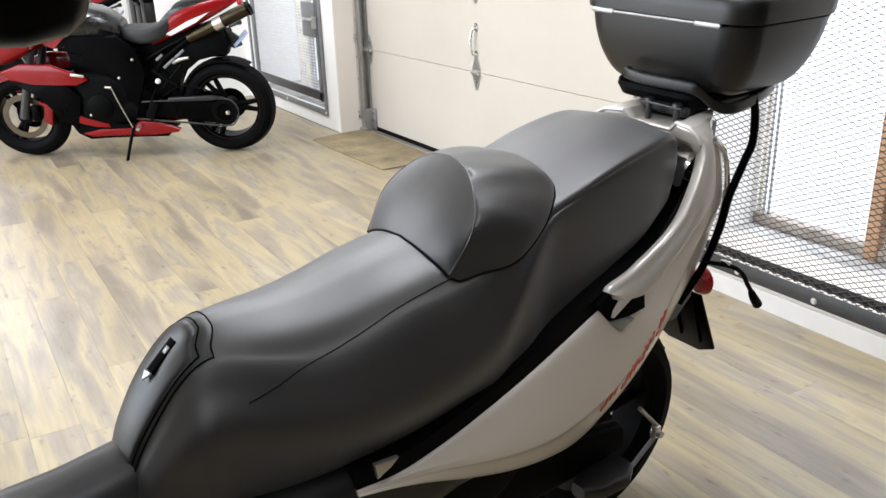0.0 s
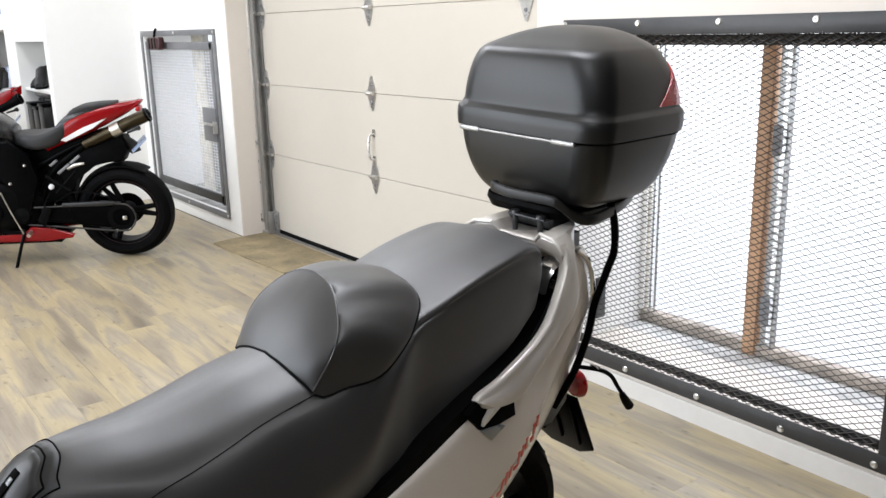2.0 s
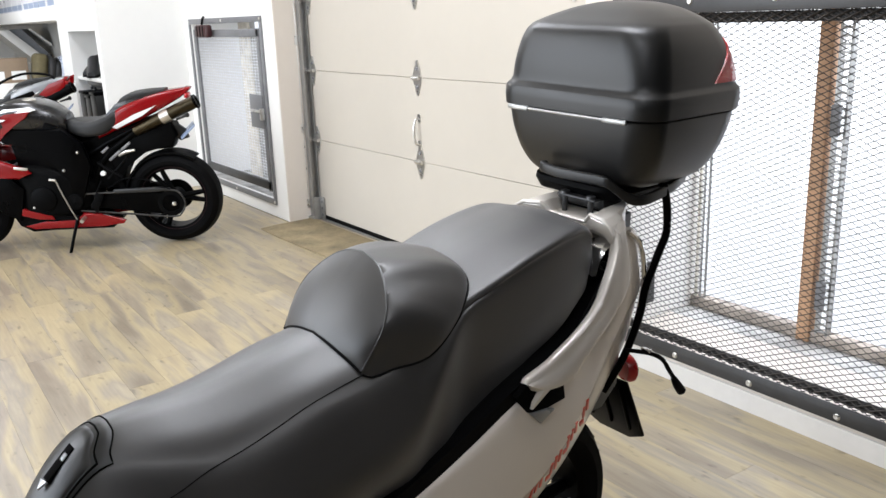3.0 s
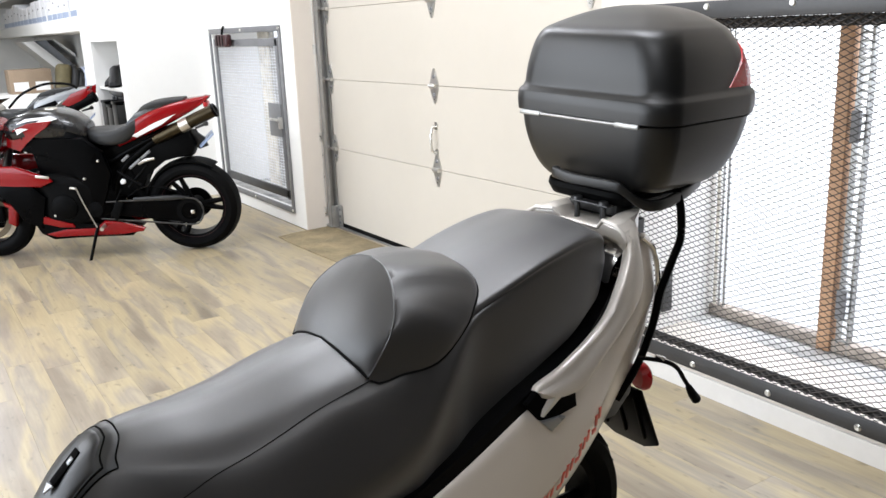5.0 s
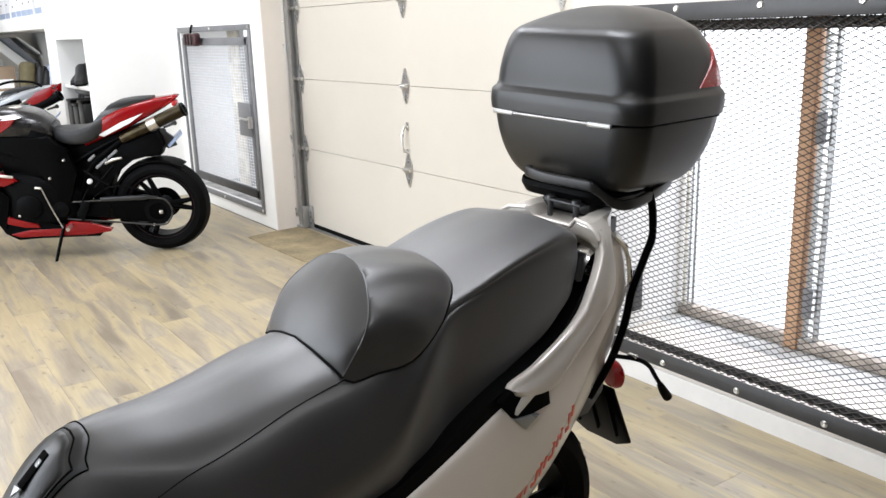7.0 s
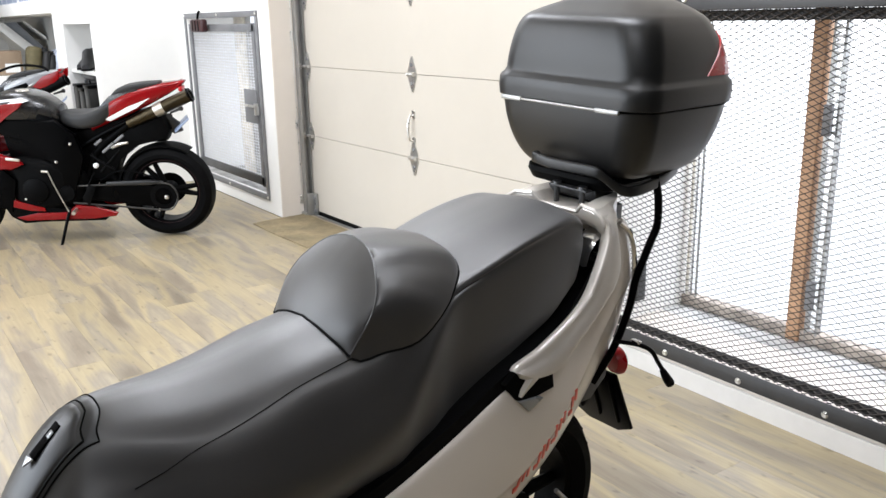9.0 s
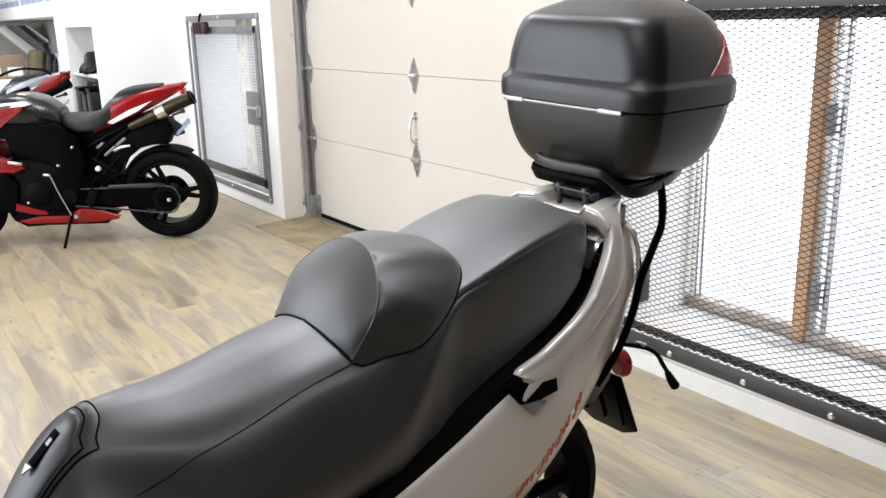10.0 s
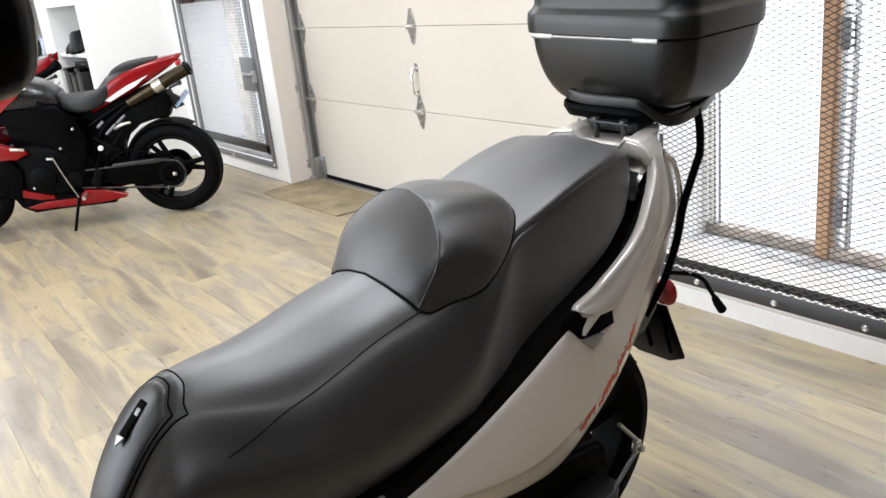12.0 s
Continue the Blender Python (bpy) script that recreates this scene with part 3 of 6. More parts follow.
def gate_screen():
    s = thing("window_2", pose(0, 0, 0), "small grey steel security gate with pale wire mesh, shut", "screen gate", kind="structure")
    xa, xb, za, zb = -1.83, -0.19, 0.098, 1.535
    w, y = 0.045, -0.008
    for nm, c, d in (("frame_rail", ((xa + xb) / 2, y, zb - w / 2), (xb - xa, 0.012, w)), ("frame_rail", ((xa + xb) / 2, y, za + w / 2), (xb - xa, 0.012, w)),
                     ("frame_stile", (xa + w / 2, y, (za + zb) / 2), (w, 0.012, zb - za - 2 * w - 0.001)), ("frame_stile", (xb - w / 2, y, (za + zb) / 2), (w, 0.012, zb - za - 2 * w - 0.001))):
        part(nm, block(c, d, 0.003), M["frame_grey"], s)
    for x in (xa + 0.02, (xa + xb) / 2, xb - 0.02):
        bolt_head(x, zb - 0.022, s, -0.014)
        bolt_head(x, za + 0.022, s, -0.014)
    leaf = part("gate_leaf", block(((xa + xb) / 2, 0.012, zb - 0.125), (xb - xa - 0.2, 0.02, 0.06), 0.004), M["frame_grey"], s)
    part("leaf_rail", block(((xa + xb) / 2, 0.012, za + 0.135), (xb - xa - 0.2, 0.02, 0.07), 0.004), M["frame_black"], leaf)
    part("leaf_stile", block((xa + 0.10, 0.012, (za + zb) / 2), (0.06, 0.02, zb - za - 0.18), 0.004), M["frame_grey"], leaf)
    part("leaf_stile", block((xb - 0.13, 0.012, (za + zb) / 2), (0.05, 0.02, zb - za - 0.18), 0.004), M["frame_grey"], leaf)
    verts, faces = [], []

    def wire(x0, z0, x1, z1, r, y):
        k = len(verts)
        for x, z in ((x0, z0), (x1, z1)):
            dx, dz = (0, r) if z0 == z1 else (r, 0)
            verts.extend([(x - dx, y, z - dz), (x, y - r, z), (x + dx, y, z + dz), (x, y + r, z)])
        for i in range(4):
            faces.append((k + i, k + (i + 1) % 4, k + 4 + (i + 1) % 4, k + 4 + i))

    for i in range(int((zb - za - 0.2) / 0.0235)):
        wire(xa + 0.1, za + 0.11 + i * 0.0235, xb - 0.1, za + 0.11 + i * 0.0235, 0.0019, 0)
    for i in range(int((xb - xa - 0.2) / 0.05)):
        wire(xa + 0.11 + i * 0.05, za + 0.1, xa + 0.11 + i * 0.05, zb - 0.1, 0.0012, 0.006)
    me = bpy.data.meshes.new("wire_mesh")
    me.from_pydata(verts, [], faces)
    me.materials.append(M["mesh_pale"])
    ob = new("wire_mesh", me)
    ob.parent, ob.location = s, (0, 0.020, 0)
    tagged(ob, "pale wire mesh", kind="stuff")
    plate = part("lock_plate", block((-0.43, -0.004, 0.815), (0.25, 0.010, 0.26), 0.004), M["frame_grey"], s, "grey steel lock plate")
    part("latch_bolt", tube([(-0.50, -0.022, 0.82), (-0.28, -0.022, 0.82)], 0.011, 10, 1), M["zinc"], plate)
    part("latch_keeper", block((-0.30, -0.02, 0.80), (0.03, 0.03, 0.09), 0.004), M["zinc"], plate)
    part("timber_post", block((-1.355, 0.34, 0.82), (0.24, 0.06, 1.36), 0.004), M["sand"], s, "weathered pale post")
    part("metal_post", block((-1.215, 0.34, 0.82), (0.03, 0.04, 1.36), 0.004), M["sill"], s)
    part("sill", block((-1.0, 0.30, 0.12), (1.5, 0.5, 0.03), 0.004), M["sill"], s)
    return s


gate_screen()
lock = thing("lock_case", pose(-1.36, -0.045, 1.43), "dark red and black cable lock case hung on the gate", "lock")
part("lock_body", block((0, 0, 0), (0.29, 0.06, 0.105), 0.02, 3), M["dark_red"], lock)
for x in (-0.07, 0.0, 0.07):
    part("rib", block((x, -0.031, 0), (0.022, 0.006, 0.085), 0.002), M["gloss_black"], lock)
part("strap", tube([(-0.05, 0.01, 0.05), (-0.05, 0.02, 0.10), (-0.04, 0.03, 0.12)], 0.010, 8, 3), M["gloss_black"], lock)

bm = slab([(0.085, -0.27), (0.40, -0.275), (0.80, -0.262), (1.16, -0.245), (1.15, 0.0), (1.12, 0.19), (0.03, 0.185), (0.05, -0.1)], 0.008, "xy", 0.0045, 0.002)
solo("floor_mat", bm, M["mat_brown"], pose(0.0, 0.0, 0.0), "worn brown entrance mat before the garage door", "mat")


# ------------------------------------------------------------------ shelves beyond the white wall
def shelving():
    s = thing("shelving", pose(0, 0, 0), "white built-in shelving with deep open bays", "shelving", kind="structure")
    f0, f1 = -0.75, -0.05
    part("upright", block((-3.47, (f0 + f1) / 2, CEIL / 2), (0.46, f1 - f0, CEIL - 0.02)), M["wall_white"], s)
    part("header", block((-2.685, (f0 + f1) / 2, (1.46 + CEIL) / 2), (1.105, f1 - f0, CEIL - 1.47)), M["wall_white"], s)
    part("niche_shelf", block((-2.685, -0.42, 1.02), (1.10, 0.6, 0.03), 0.003), M["wall_white"], s)
    part("niche_shelf", block((-2.685, -0.42, 0.55), (1.10, 0.6, 0.03), 0.003), M["wall_white"], s)
    for z0, z1 in ((1.58, 1.72), (2.12, 2.18), (2.75, 2.81)):
        part("shelf_board", block((-7.82, (f0 + f1) / 2, (z0 + z1) / 2), (8.22, f1 - f0, z1 - z0), 0.003), M["wall_white"], s)
    for x in (-4.9, -7.4, -9.9):
        part("divider", block((x, -0.42, 2.46), (0.04, 0.62, 0.56)), M["wall_white"], s)
    # boards of a stair that slants down inside the bay
    for pts, thick, m in (([(-0.745, 1.503), (-0.591, 1.515), (-0.126, 1.071), (-0.233, 0.998)], 0.9, "wall_white"), ([(-0.588, 1.512), (-0.417, 1.518), (-0.047, 1.110), (-0.123, 1.074)], 0.8, "stair_grey"),
                          ([(-0.329, 1.523), (-0.300, 1.523), (-0.04, 1.300), (-0.04, 1.262)], 0.9, "wall_white")):
        part("stair_board", slab(pts, thick, "yz", -8.5), M[m], s, "slanting stair board")
    return s


shelving()

rng = random.Random(5)
carton = None
for z, x0, x1 in ((1.722, -9.6, -3.75), (2.182, -9.8, -3.75)):
    x = x1
    while x > x0:
        w = rng.choice((0.30, 0.36, 0.42))
        h = rng.choice((0.24, 0.28, 0.32, 0.22))
        c = thing("carton", pose(x - w / 2 - 0.02, -0.55, z), "white shop carton with a pale blue printed band", "carton", "cartons on the shelves")
        part("box", block((0, 0, h / 2), (w, 0.34, h), 0.004), M["binder"], c)
        part("printed_band", block((0, -0.1715, 0.045), (w - 0.006, 0.002, 0.06)), M["blue_band"], c)
        part("hand_hole", slab(rounded(0.05, 0.022, 0.010), 0.003, "xz", -0.171), M["frame_black"], c).location = (0, 0, h * 0.62)
        x -= w + 0.03 + rng.choice((0, 0, 0.1))


# ------------------------------------------------------------------ the scooter
# Its own axes: x to its left side, y to its tail, z up; it leans on its side stand.
scooter = thing("scooter", pose(4.484, -1.933, 0, 0, 3, 6), "champagne silver maxi scooter with black seat, parked on its stand", "scooter")

# stations of the seat: place, crown, shoulder half-width, drop to the shoulder, half-width and height of the bulge, half-width and height of the foot
STATIONS = [
    (-0.582, 0.620, 0.040, 0.020, 0.056, 0.600, 0.042, 0.580), (-0.566, 0.700, 0.054, 0.020, 0.084, 0.640, 0.064, 0.560), (-0.530, 0.768, 0.064, 0.020, 0.111, 0.690, 0.090, 0.540), (-0.480, 0.832, 0.069, 0.022, 0.131, 0.730, 0.110, 0.525),
    (-0.430, 0.872, 0.076, 0.034, 0.138, 0.732, 0.086, 0.520), (-0.360, 0.880, 0.104, 0.052, 0.160, 0.704, 0.086, 0.520), (-0.280, 0.880, 0.130, 0.064, 0.182, 0.695, 0.092, 0.530), (-0.200, 0.888, 0.140, 0.062, 0.196, 0.692, 0.102, 0.545),
    (-0.100, 0.908, 0.147, 0.058, 0.204, 0.702, 0.116, 0.560), (0.000, 0.924, 0.151, 0.060, 0.206, 0.728, 0.130, 0.580), (0.060, 0.936, 0.152, 0.048, 0.202, 0.758, 0.168, 0.620), (0.110, 0.950, 0.152, 0.034, 0.194, 0.815, 0.168, 0.645),
    (0.160, 0.968, 0.152, 0.028, 0.182, 0.880, 0.168, 0.675), (0.220, 0.988, 0.153, 0.024, 0.166, 0.935, 0.156, 0.710), (0.300, 1.010, 0.154, 0.022, 0.162, 0.956, 0.154, 0.750), (0.400, 1.034, 0.154, 0.016, 0.159, 0.978, 0.150, 0.790),
    (0.500, 1.051, 0.150, 0.013, 0.154, 0.990, 0.144, 0.826), (0.565, 1.055, 0.142, 0.014, 0.147, 0.990, 0.134, 0.862), (0.615, 1.042, 0.124, 0.020, 0.132, 0.975, 0.122, 0.895), (0.652, 1.000, 0.092, 0.026, 0.100, 0.955, 0.092, 0.940)]
CREASE = [(-0.582, 0.3), (-0.45, 0.9), (-0.36, 0.5), (-0.25, 0.0), (0.05, 0.1), (0.16, 0.9), (0.3, 1.0), (0.58, 1.0), (0.665, 0.4)]
SEAT = curve_table(STATIONS, 4)


def seat_half(row):
    """Half of the seat's section at one station, from its tucked-in foot over the bulge of the flank and the shoulder to the middle."""
    v, wt, s, drop, ue, we, ub, wb = row
    sh = wt - drop
    c = lerp(CREASE, v)[0]
    pts = [(ub, 0, wb), (ub + 0.62 * (ue - ub), 0, wb + 0.48 * (we - wb)), (ue, 0, we), (0.40 * ue + 0.60 * s + 0.005 * (1 - c), 0, we + 0.62 * (sh - we)),
           (s + 0.004 * c + 0.006 * (1 - c), 0, sh - 0.006 * c - 0.012 * (1 - c)), (s - 0.005 * c - 0.014 * (1 - c), 0, sh + 0.0025 * c + 0.007 * (1 - c)),
           (0.70 * s, 0, wt - (0.46 + 0.08 * c) * drop), (0.34 * s, 0, wt - 0.11 * drop), (0, 0, wt)]
    return [(p.x, v, p.z) for p in smooth_path(pts, 4)]


def seat_height(u, v):
    """The height of the seat's skin over a place in plan."""
    half = seat_half((v, *lerp(SEAT, v)))
    a = abs(u)
    for p, q in zip(half, half[1:]):
        if q[0] <= a <= p[0]:
            t = (p[0] - a) / max(1e-6, p[0] - q[0])
            return p[2] + (q[2] - p[2]) * t
    return half[len(half) // 3][2]


def ring(half):
    return half + [(-x, y, z) for x, y, z in half[-2::-1]]


seat = part("seat", loft([ring(seat_half(r)) for r in SEAT]), M["vinyl"], scooter, "long black vinyl seat, creased and matt", sharp=1.2)


def backrest_pad():
    """The raised pad: an arched front panel that leans back, and a rounded body falling to a curved foot on the seat."""
    def lean(w):
        return -0.004 + 0.6 * (w - 0.885)

    arch = smooth_path([(0.132, 0, 0.883), (0.137, 0, 0.912), (0.141, 0, 0.945), (0.134, 0, 0.975), (0.114, 0, 1.002), (0.080, 0, 1.031), (0.042, 0, 1.048), (0, 0, 1.054)], 5)
    arch = [Vector((p.x, lean(p.z), p.z)) for p in arch]
    foot = smooth_path([(0.132, -0.004, 0), (0.143, 0.010, 0), (0.153, 0.048, 0), (0.167, 0.098, 0), (0.170, 0.152, 0), (0.160, 0.207, 0), (0.134, 0.246, 0), (0.098, 0.271, 0), (0.044, 0.283, 0), (0, 0.288, 0)], 8)

    def even(pts, n):
        d = [0.0]
        for p, q in zip(pts, pts[1:]):
            d.append(d[-1] + (q - p).length)
        out = []
        for i in range(n):
            t = d[-1] * i / (n - 1)
            k = max(j for j in range(len(d) - 1) if d[j] <= t + 1e-9)
            out.append(pts[k].lerp(pts[k + 1], min(1, (t - d[k]) / max(1e-9, d[k + 1] - d[k]))))
        return out

    n = 26
    fa = even(arch, n)
    ft = [Vector((p.x, p.y, seat_height(p.x, p.y) + 0.001)) for p in even(foot, n)]
    rings = []
    for t in [i / 14 for i in range(15)] + [1.06]:
        row = []
        for i, (p, q) in enumerate(zip(fa, ft)):
            d = (q - p).length
            side = 1 - i / (n - 1)
            p1 = p + Vector((0.30 * side, 0.95, 0.10 - 0.12 * (1 - side))) * 0.34 * d
            out = Vector((q.x, q.y - 0.12, 0)).normalized()
            p2 = q + (Vector((0, 0, 0.42)) - out * (0.25 - 0.30 * side)) * 0.40 * d
            k = min(t, 1.0)
            c = p * (1 - k) ** 3 + p1 * 3 * k * (1 - k) ** 2 + p2 * 3 * k * k * (1 - k) + q * k ** 3
            f = i / (n - 1)
            lift = 0.015 * max(0, 1 - abs(f - 0.42) / 0.20) + 0.010 * max(0, 1 - abs(f - 0.74) / 0.13)
            c = c + Vector((0.8, 0.1, 0.6)) * lift * math.sin(math.pi * k) ** 0.8 if 0 < k < 1 else c
            if t > 1:
                c = q - Vector((0, 0, 0.02)) - out * 0.01
            row.append(c)
        rings.append([tuple(c) for c in row] + [(-c.x, c.y, c.z) for c in row[-2::-1]])
    pad = part("backrest", loft(rings), M["vinyl_pad"], scooter, "raised padded rider's backrest", sharp=0.9)
    # the padded front panel
    brim = [Vector((p.x, p.y, p.z)) for p in fa] + [Vector((-p.x, p.y, p.z)) for p in fa[-2::-1]]
    nrm = Vector((0, -1, 0.6)).normalized()
    cols, lifts = [], 10
    for i in range(-n + 1, n):
        a = i / (n - 1)
        top = fa[n - 1 - abs(i)]
        top = Vector((top.x if i > 0 else -top.x, top.y, top.z))
        u = 0.132 * a
        bow = 0.026 * (1 - a * a)
        w = seat_height(u, 0.008 - bow) - 0.001
        bot = Vector((u, -0.004 + 0.012 * (1 - abs(a)) - bow, w)) if abs(a) < 1 else top
        col = []
        for k in range(lifts + 1):
            t = k / lifts
            p = bot.lerp(top, t) + nrm * (0.010 * 4 * t * (1 - t) * (1 - a ** 4) + 0.0012 * (1 - a ** 8))
            col.append(tuple(p))
        cols.append(col + [tuple(top + Vector((0, 0.012, -0.004))), tuple(bot + Vector((0, 0.02, -0.004)))])
    low = [Vector(c[0]) for c in cols]
    face = part("front_panel", loft(cols), M["vinyl_pad"], pad, "smooth front of the backrest", sharp=0.9)
    part("piping", tube([p + nrm * 0.0008 for p in brim], 0.0017, 6, 1), M["vinyl"], pad)
    part("foot_seam", tube([Vector(p) + Vector((0, 0, 0.0015)) for p in rings[14]], 0.0021, 6, 1), M["seam"], pad, "dark seam round the foot")
    part("foot_seam", tube([p + nrm * 0.001 for p in low], 0.0023, 6, 1), M["seam"], face)
    return pad


backrest_pad()
for s in (1, -1):
    line = []
    for u, v in ((0.131, 0.0), (0.131, -0.06), (0.131, -0.12), (0.131, -0.18), (0.131, -0.24), (0.131, -0.30), (0.129, -0.35), (0.125, -0.40)):
        line.append((s * (u + 0.0006), v, seat_height(u, v) + 0.0004))
    part("stitched_seam", tube(line, 0.0009, 6, 3), M["seam"], seat)


def nose_cover():
    """The moulded cover let into the seat's nose, with a stepped upper edge, a groove and a pull slot."""
    def skin(f, v):
        half = seat_half((v, *lerp(SEAT, v)))
        k = (1 - abs(f)) * (len(half) - 1)
        i = min(int(k), len(half) - 2)
        p = Vector(half[i]).lerp(Vector(half[i + 1]), k - i)
        return Vector((p.x if f > 0 else -p.x, p.y, p.z))

    def raised(f, v, lift):
        p = skin(f, v)
        a = skin(f + 0.02, v) - skin(f - 0.02, v)
        b = skin(f, v + 0.004) - skin(f, v - 0.004)
        nrm = a.cross(b).normalized()
        if nrm.y > 0:
            nrm = -nrm
        return p + nrm * lift

    def top_edge(x, top):
        step = min(1, max(0, (abs(x) - 0.30) / 0.45))
        return top - 0.016 * step * step * (3 - 2 * step) - 0.004 * abs(x)

    def cover(edge, top, lift):
        cols, rows = 14, 26
        out = []
        for r in range(rows + 1):
            t = r / rows
            up, lo = [], []
            for c in range(-cols, cols + 1):
                x = c / cols
                v0 = top_edge(x, top)
                v = v0 + (-0.578 - v0) * t
                f = x * (edge + 0.05 * t)
                rise = lift * (1 - abs(x) ** 8) * min(1, t / 0.05) + 0.0006
                up.append(tuple(raised(f, v, rise)))
                lo.append(tuple(raised(f, v, -0.003)))
            out.append(up + lo[::-1])
        return loft(out)

    def outline(edge, top, r):
        """A dark line along the upper edge and both flanks."""
        pts = [raised(-edge - 0.05 * t, top_edge(1, top) + (-0.578 - top_edge(1, top)) * t, 0.001) for t in [1 - i / 16 for i in range(16)]]
        pts += [raised(x * edge, top_edge(x, top), 0.001) for x in [i / 12 - 1 for i in range(25)]]
        pts += [raised(edge + 0.05 * t, top_edge(1, top) + (-0.578 - top_edge(1, top)) * t, 0.001) for t in [i / 16 for i in range(1, 17)]]
        return tube(pts, r, 6, 1)

    c = part("nose_cover", cover(0.385, -0.408, 0.0022), M["plastic"], scooter, "black plastic cover on the seat nose", sharp=0.9)
    part("edge_line", outline(0.388, -0.407, 0.0014), M["void"], c)
    part("tongue", cover(0.300, -0.429, 0.0050), M["plastic"], c, "raised satin tongue", sharp=0.9)
    part("groove", outline(0.312, -0.426, 0.0026), M["void"], c, "black groove")
    m = pose(0.004, -0.487, 0.834, 44, 0, 0)
    part("slot", block((0, 0, -0.0018), (0.020, 0.062, 0.006), 0.001), M["void"], c, at=m)
    part("latch", block((0.003, 0.012, 0.0006), (0.013, 0.013, 0.004), 0.003), M["bike_grey"], c, at=m)
    part("latch", slab([(-0.012, -0.034), (0.010, -0.030), (0.0, -0.048)], 0.004, "xy", 0.0006, 0.001), M["clear_lens"], c, at=m)


nose_cover()

# the painted tail body under the seat
# stations: place, half-width and height of the upper edge, of the crease, of the lower edge
BODY = curve_table([
    (-0.24, 0.170, 0.548, 0.176, 0.546, 0.172, 0.543), (-0.16, 0.186, 0.558, 0.194, 0.550, 0.184, 0.532), (-0.08, 0.191, 0.576, 0.204, 0.544, 0.188, 0.505), (0.0, 0.194, 0.600, 0.211, 0.526, 0.184, 0.470),
    (0.10, 0.197, 0.636, 0.218, 0.507, 0.180, 0.434), (0.20, 0.198, 0.676, 0.221, 0.500, 0.176, 0.410), (0.30, 0.198, 0.720, 0.220, 0.518, 0.172, 0.404), (0.40, 0.192, 0.752, 0.213, 0.550, 0.166, 0.438),
    (0.50, 0.174, 0.772, 0.199, 0.606, 0.156, 0.484), (0.58, 0.150, 0.805, 0.180, 0.664, 0.144, 0.530), (0.66, 0.136, 0.880, 0.161, 0.734, 0.130, 0.585), (0.74, 0.128, 0.992, 0.147, 0.810, 0.116, 0.655),
    (0.785, 0.122, 0.988, 0.139, 0.840, 0.108, 0.705), (0.808, 0.112, 0.940, 0.130, 0.850, 0.10, 0.765)], 4)


def body_half(r):
    v, ut, wt, um, wm, ub, wb = r
    pts = [(0.5 * ub, v, wb + 0.02), (ub, v, wb), (0.25 * ub + 0.75 * um, v, 0.25 * wb + 0.75 * wm), (um - 0.0015, v, wm - 0.006), (um - 0.0005, v, wm + 0.006),
           (um - 0.12 * (um - ut), v, wm + 0.25 * (wt - wm)), (um - 0.55 * (um - ut), v, wm + 0.72 * (wt - wm)), (ut, v, wt), (ut - 0.03, v, wt - 0.003)]
    return [tuple(p) for p in smooth_path(pts, 4)]


def body_side(v, w):
    half = body_half((v, *lerp(BODY, v)))
    best = min(half, key=lambda p: abs(p[2] - w) + (0 if p[0] > 0.1 else 1))
    return best[0]


body_rings = [body_half(r) + [(-x, y, z) for x, y, z in body_half(r)[::-1]] for r in BODY]
part("tail_body", loft(body_rings), M["silver"], scooter, "champagne silver painted side panels", sharp=0.9)
# black filler that stands for the dark gap between seat and panel
TRIM = [(r[0], r[1] - 0.004, r[2] - 0.02, r[2] + 0.036) for r in BODY if r[0] < 0.70]
part("seat_gap_filler", loft([[(u, v, a), (u, v, b), (-u, v, b), (-u, v, a)] for v, u, a, b in TRIM]), M["rubber"], scooter, "black filler for the dark gap under the seat", sharp=0.5)


RAIL = [  # upper inner edge and lower outer edge of the rail's face
    ((0.202, 0.338, 0.776), (0.206, 0.348, 0.764)), ((0.200, 0.352, 0.785), (0.211, 0.370, 0.752)), ((0.198, 0.400, 0.795), (0.213, 0.405, 0.742)),
    ((0.197, 0.440, 0.808), (0.213, 0.470, 0.742)), ((0.197, 0.509, 0.842), (0.212, 0.520, 0.780)), ((0.196, 0.563, 0.880), (0.208, 0.590, 0.830)), ((0.194, 0.599, 0.932), (0.203, 0.655, 0.888)),
    ((0.184, 0.630, 0.981), (0.195, 0.676, 0.940)), ((0.170, 0.642, 1.014), (0.183, 0.672, 1.002)), ((0.160, 0.640, 1.030), (0.172, 0.678, 1.026)), ((0.152, 0.642, 1.038), (0.163, 0.688, 1.040))]


def grab_rail(s):
    """The cast rail that sweeps from the flank up and round to the carrier: a broad face, a bright rolled upper edge and a thick back."""
    stations = RAIL if s > 0 else RAIL[:-2]
    a = smooth_path([q[0] for q in stations], 5)
    b = smooth_path([q[1] for q in stations], 5)
    rings = []
    for i, (p, q) in enumerate(zip(a, b)):
        e = min(1.0, i / 4)
        face = (q - p).normalized()
        d = (a[min(i + 1, len(a) - 1)] - a[max(i - 1, 0)]).normalized()
        out = d.cross(face).normalized()
        if out.x < 0:
            out = -out
        w = (q - p).length
        back = 0.026 * (0.4 + 0.6 * e)
        sec = [p - out * back + face * 0.010, p - out * 0.010, p + out * 0.001 + face * 0.003, p + out * 0.004 + face * 0.009, p + out * 0.001 + face * 0.016,
               p + face * (0.45 * w) + out * 0.002, q - face * 0.010 + out * 0.004, q - out * 0.002, q - out * 0.012 - face * 0.002, q - out * back - face * 0.012]
        rings.append([(s * v.x, v.y, v.z) for v in sec])
    return part("grab_rail", loft(rings), M["silver_rail"], scooter, "pale silver cast grab rail", sharp=0.9)


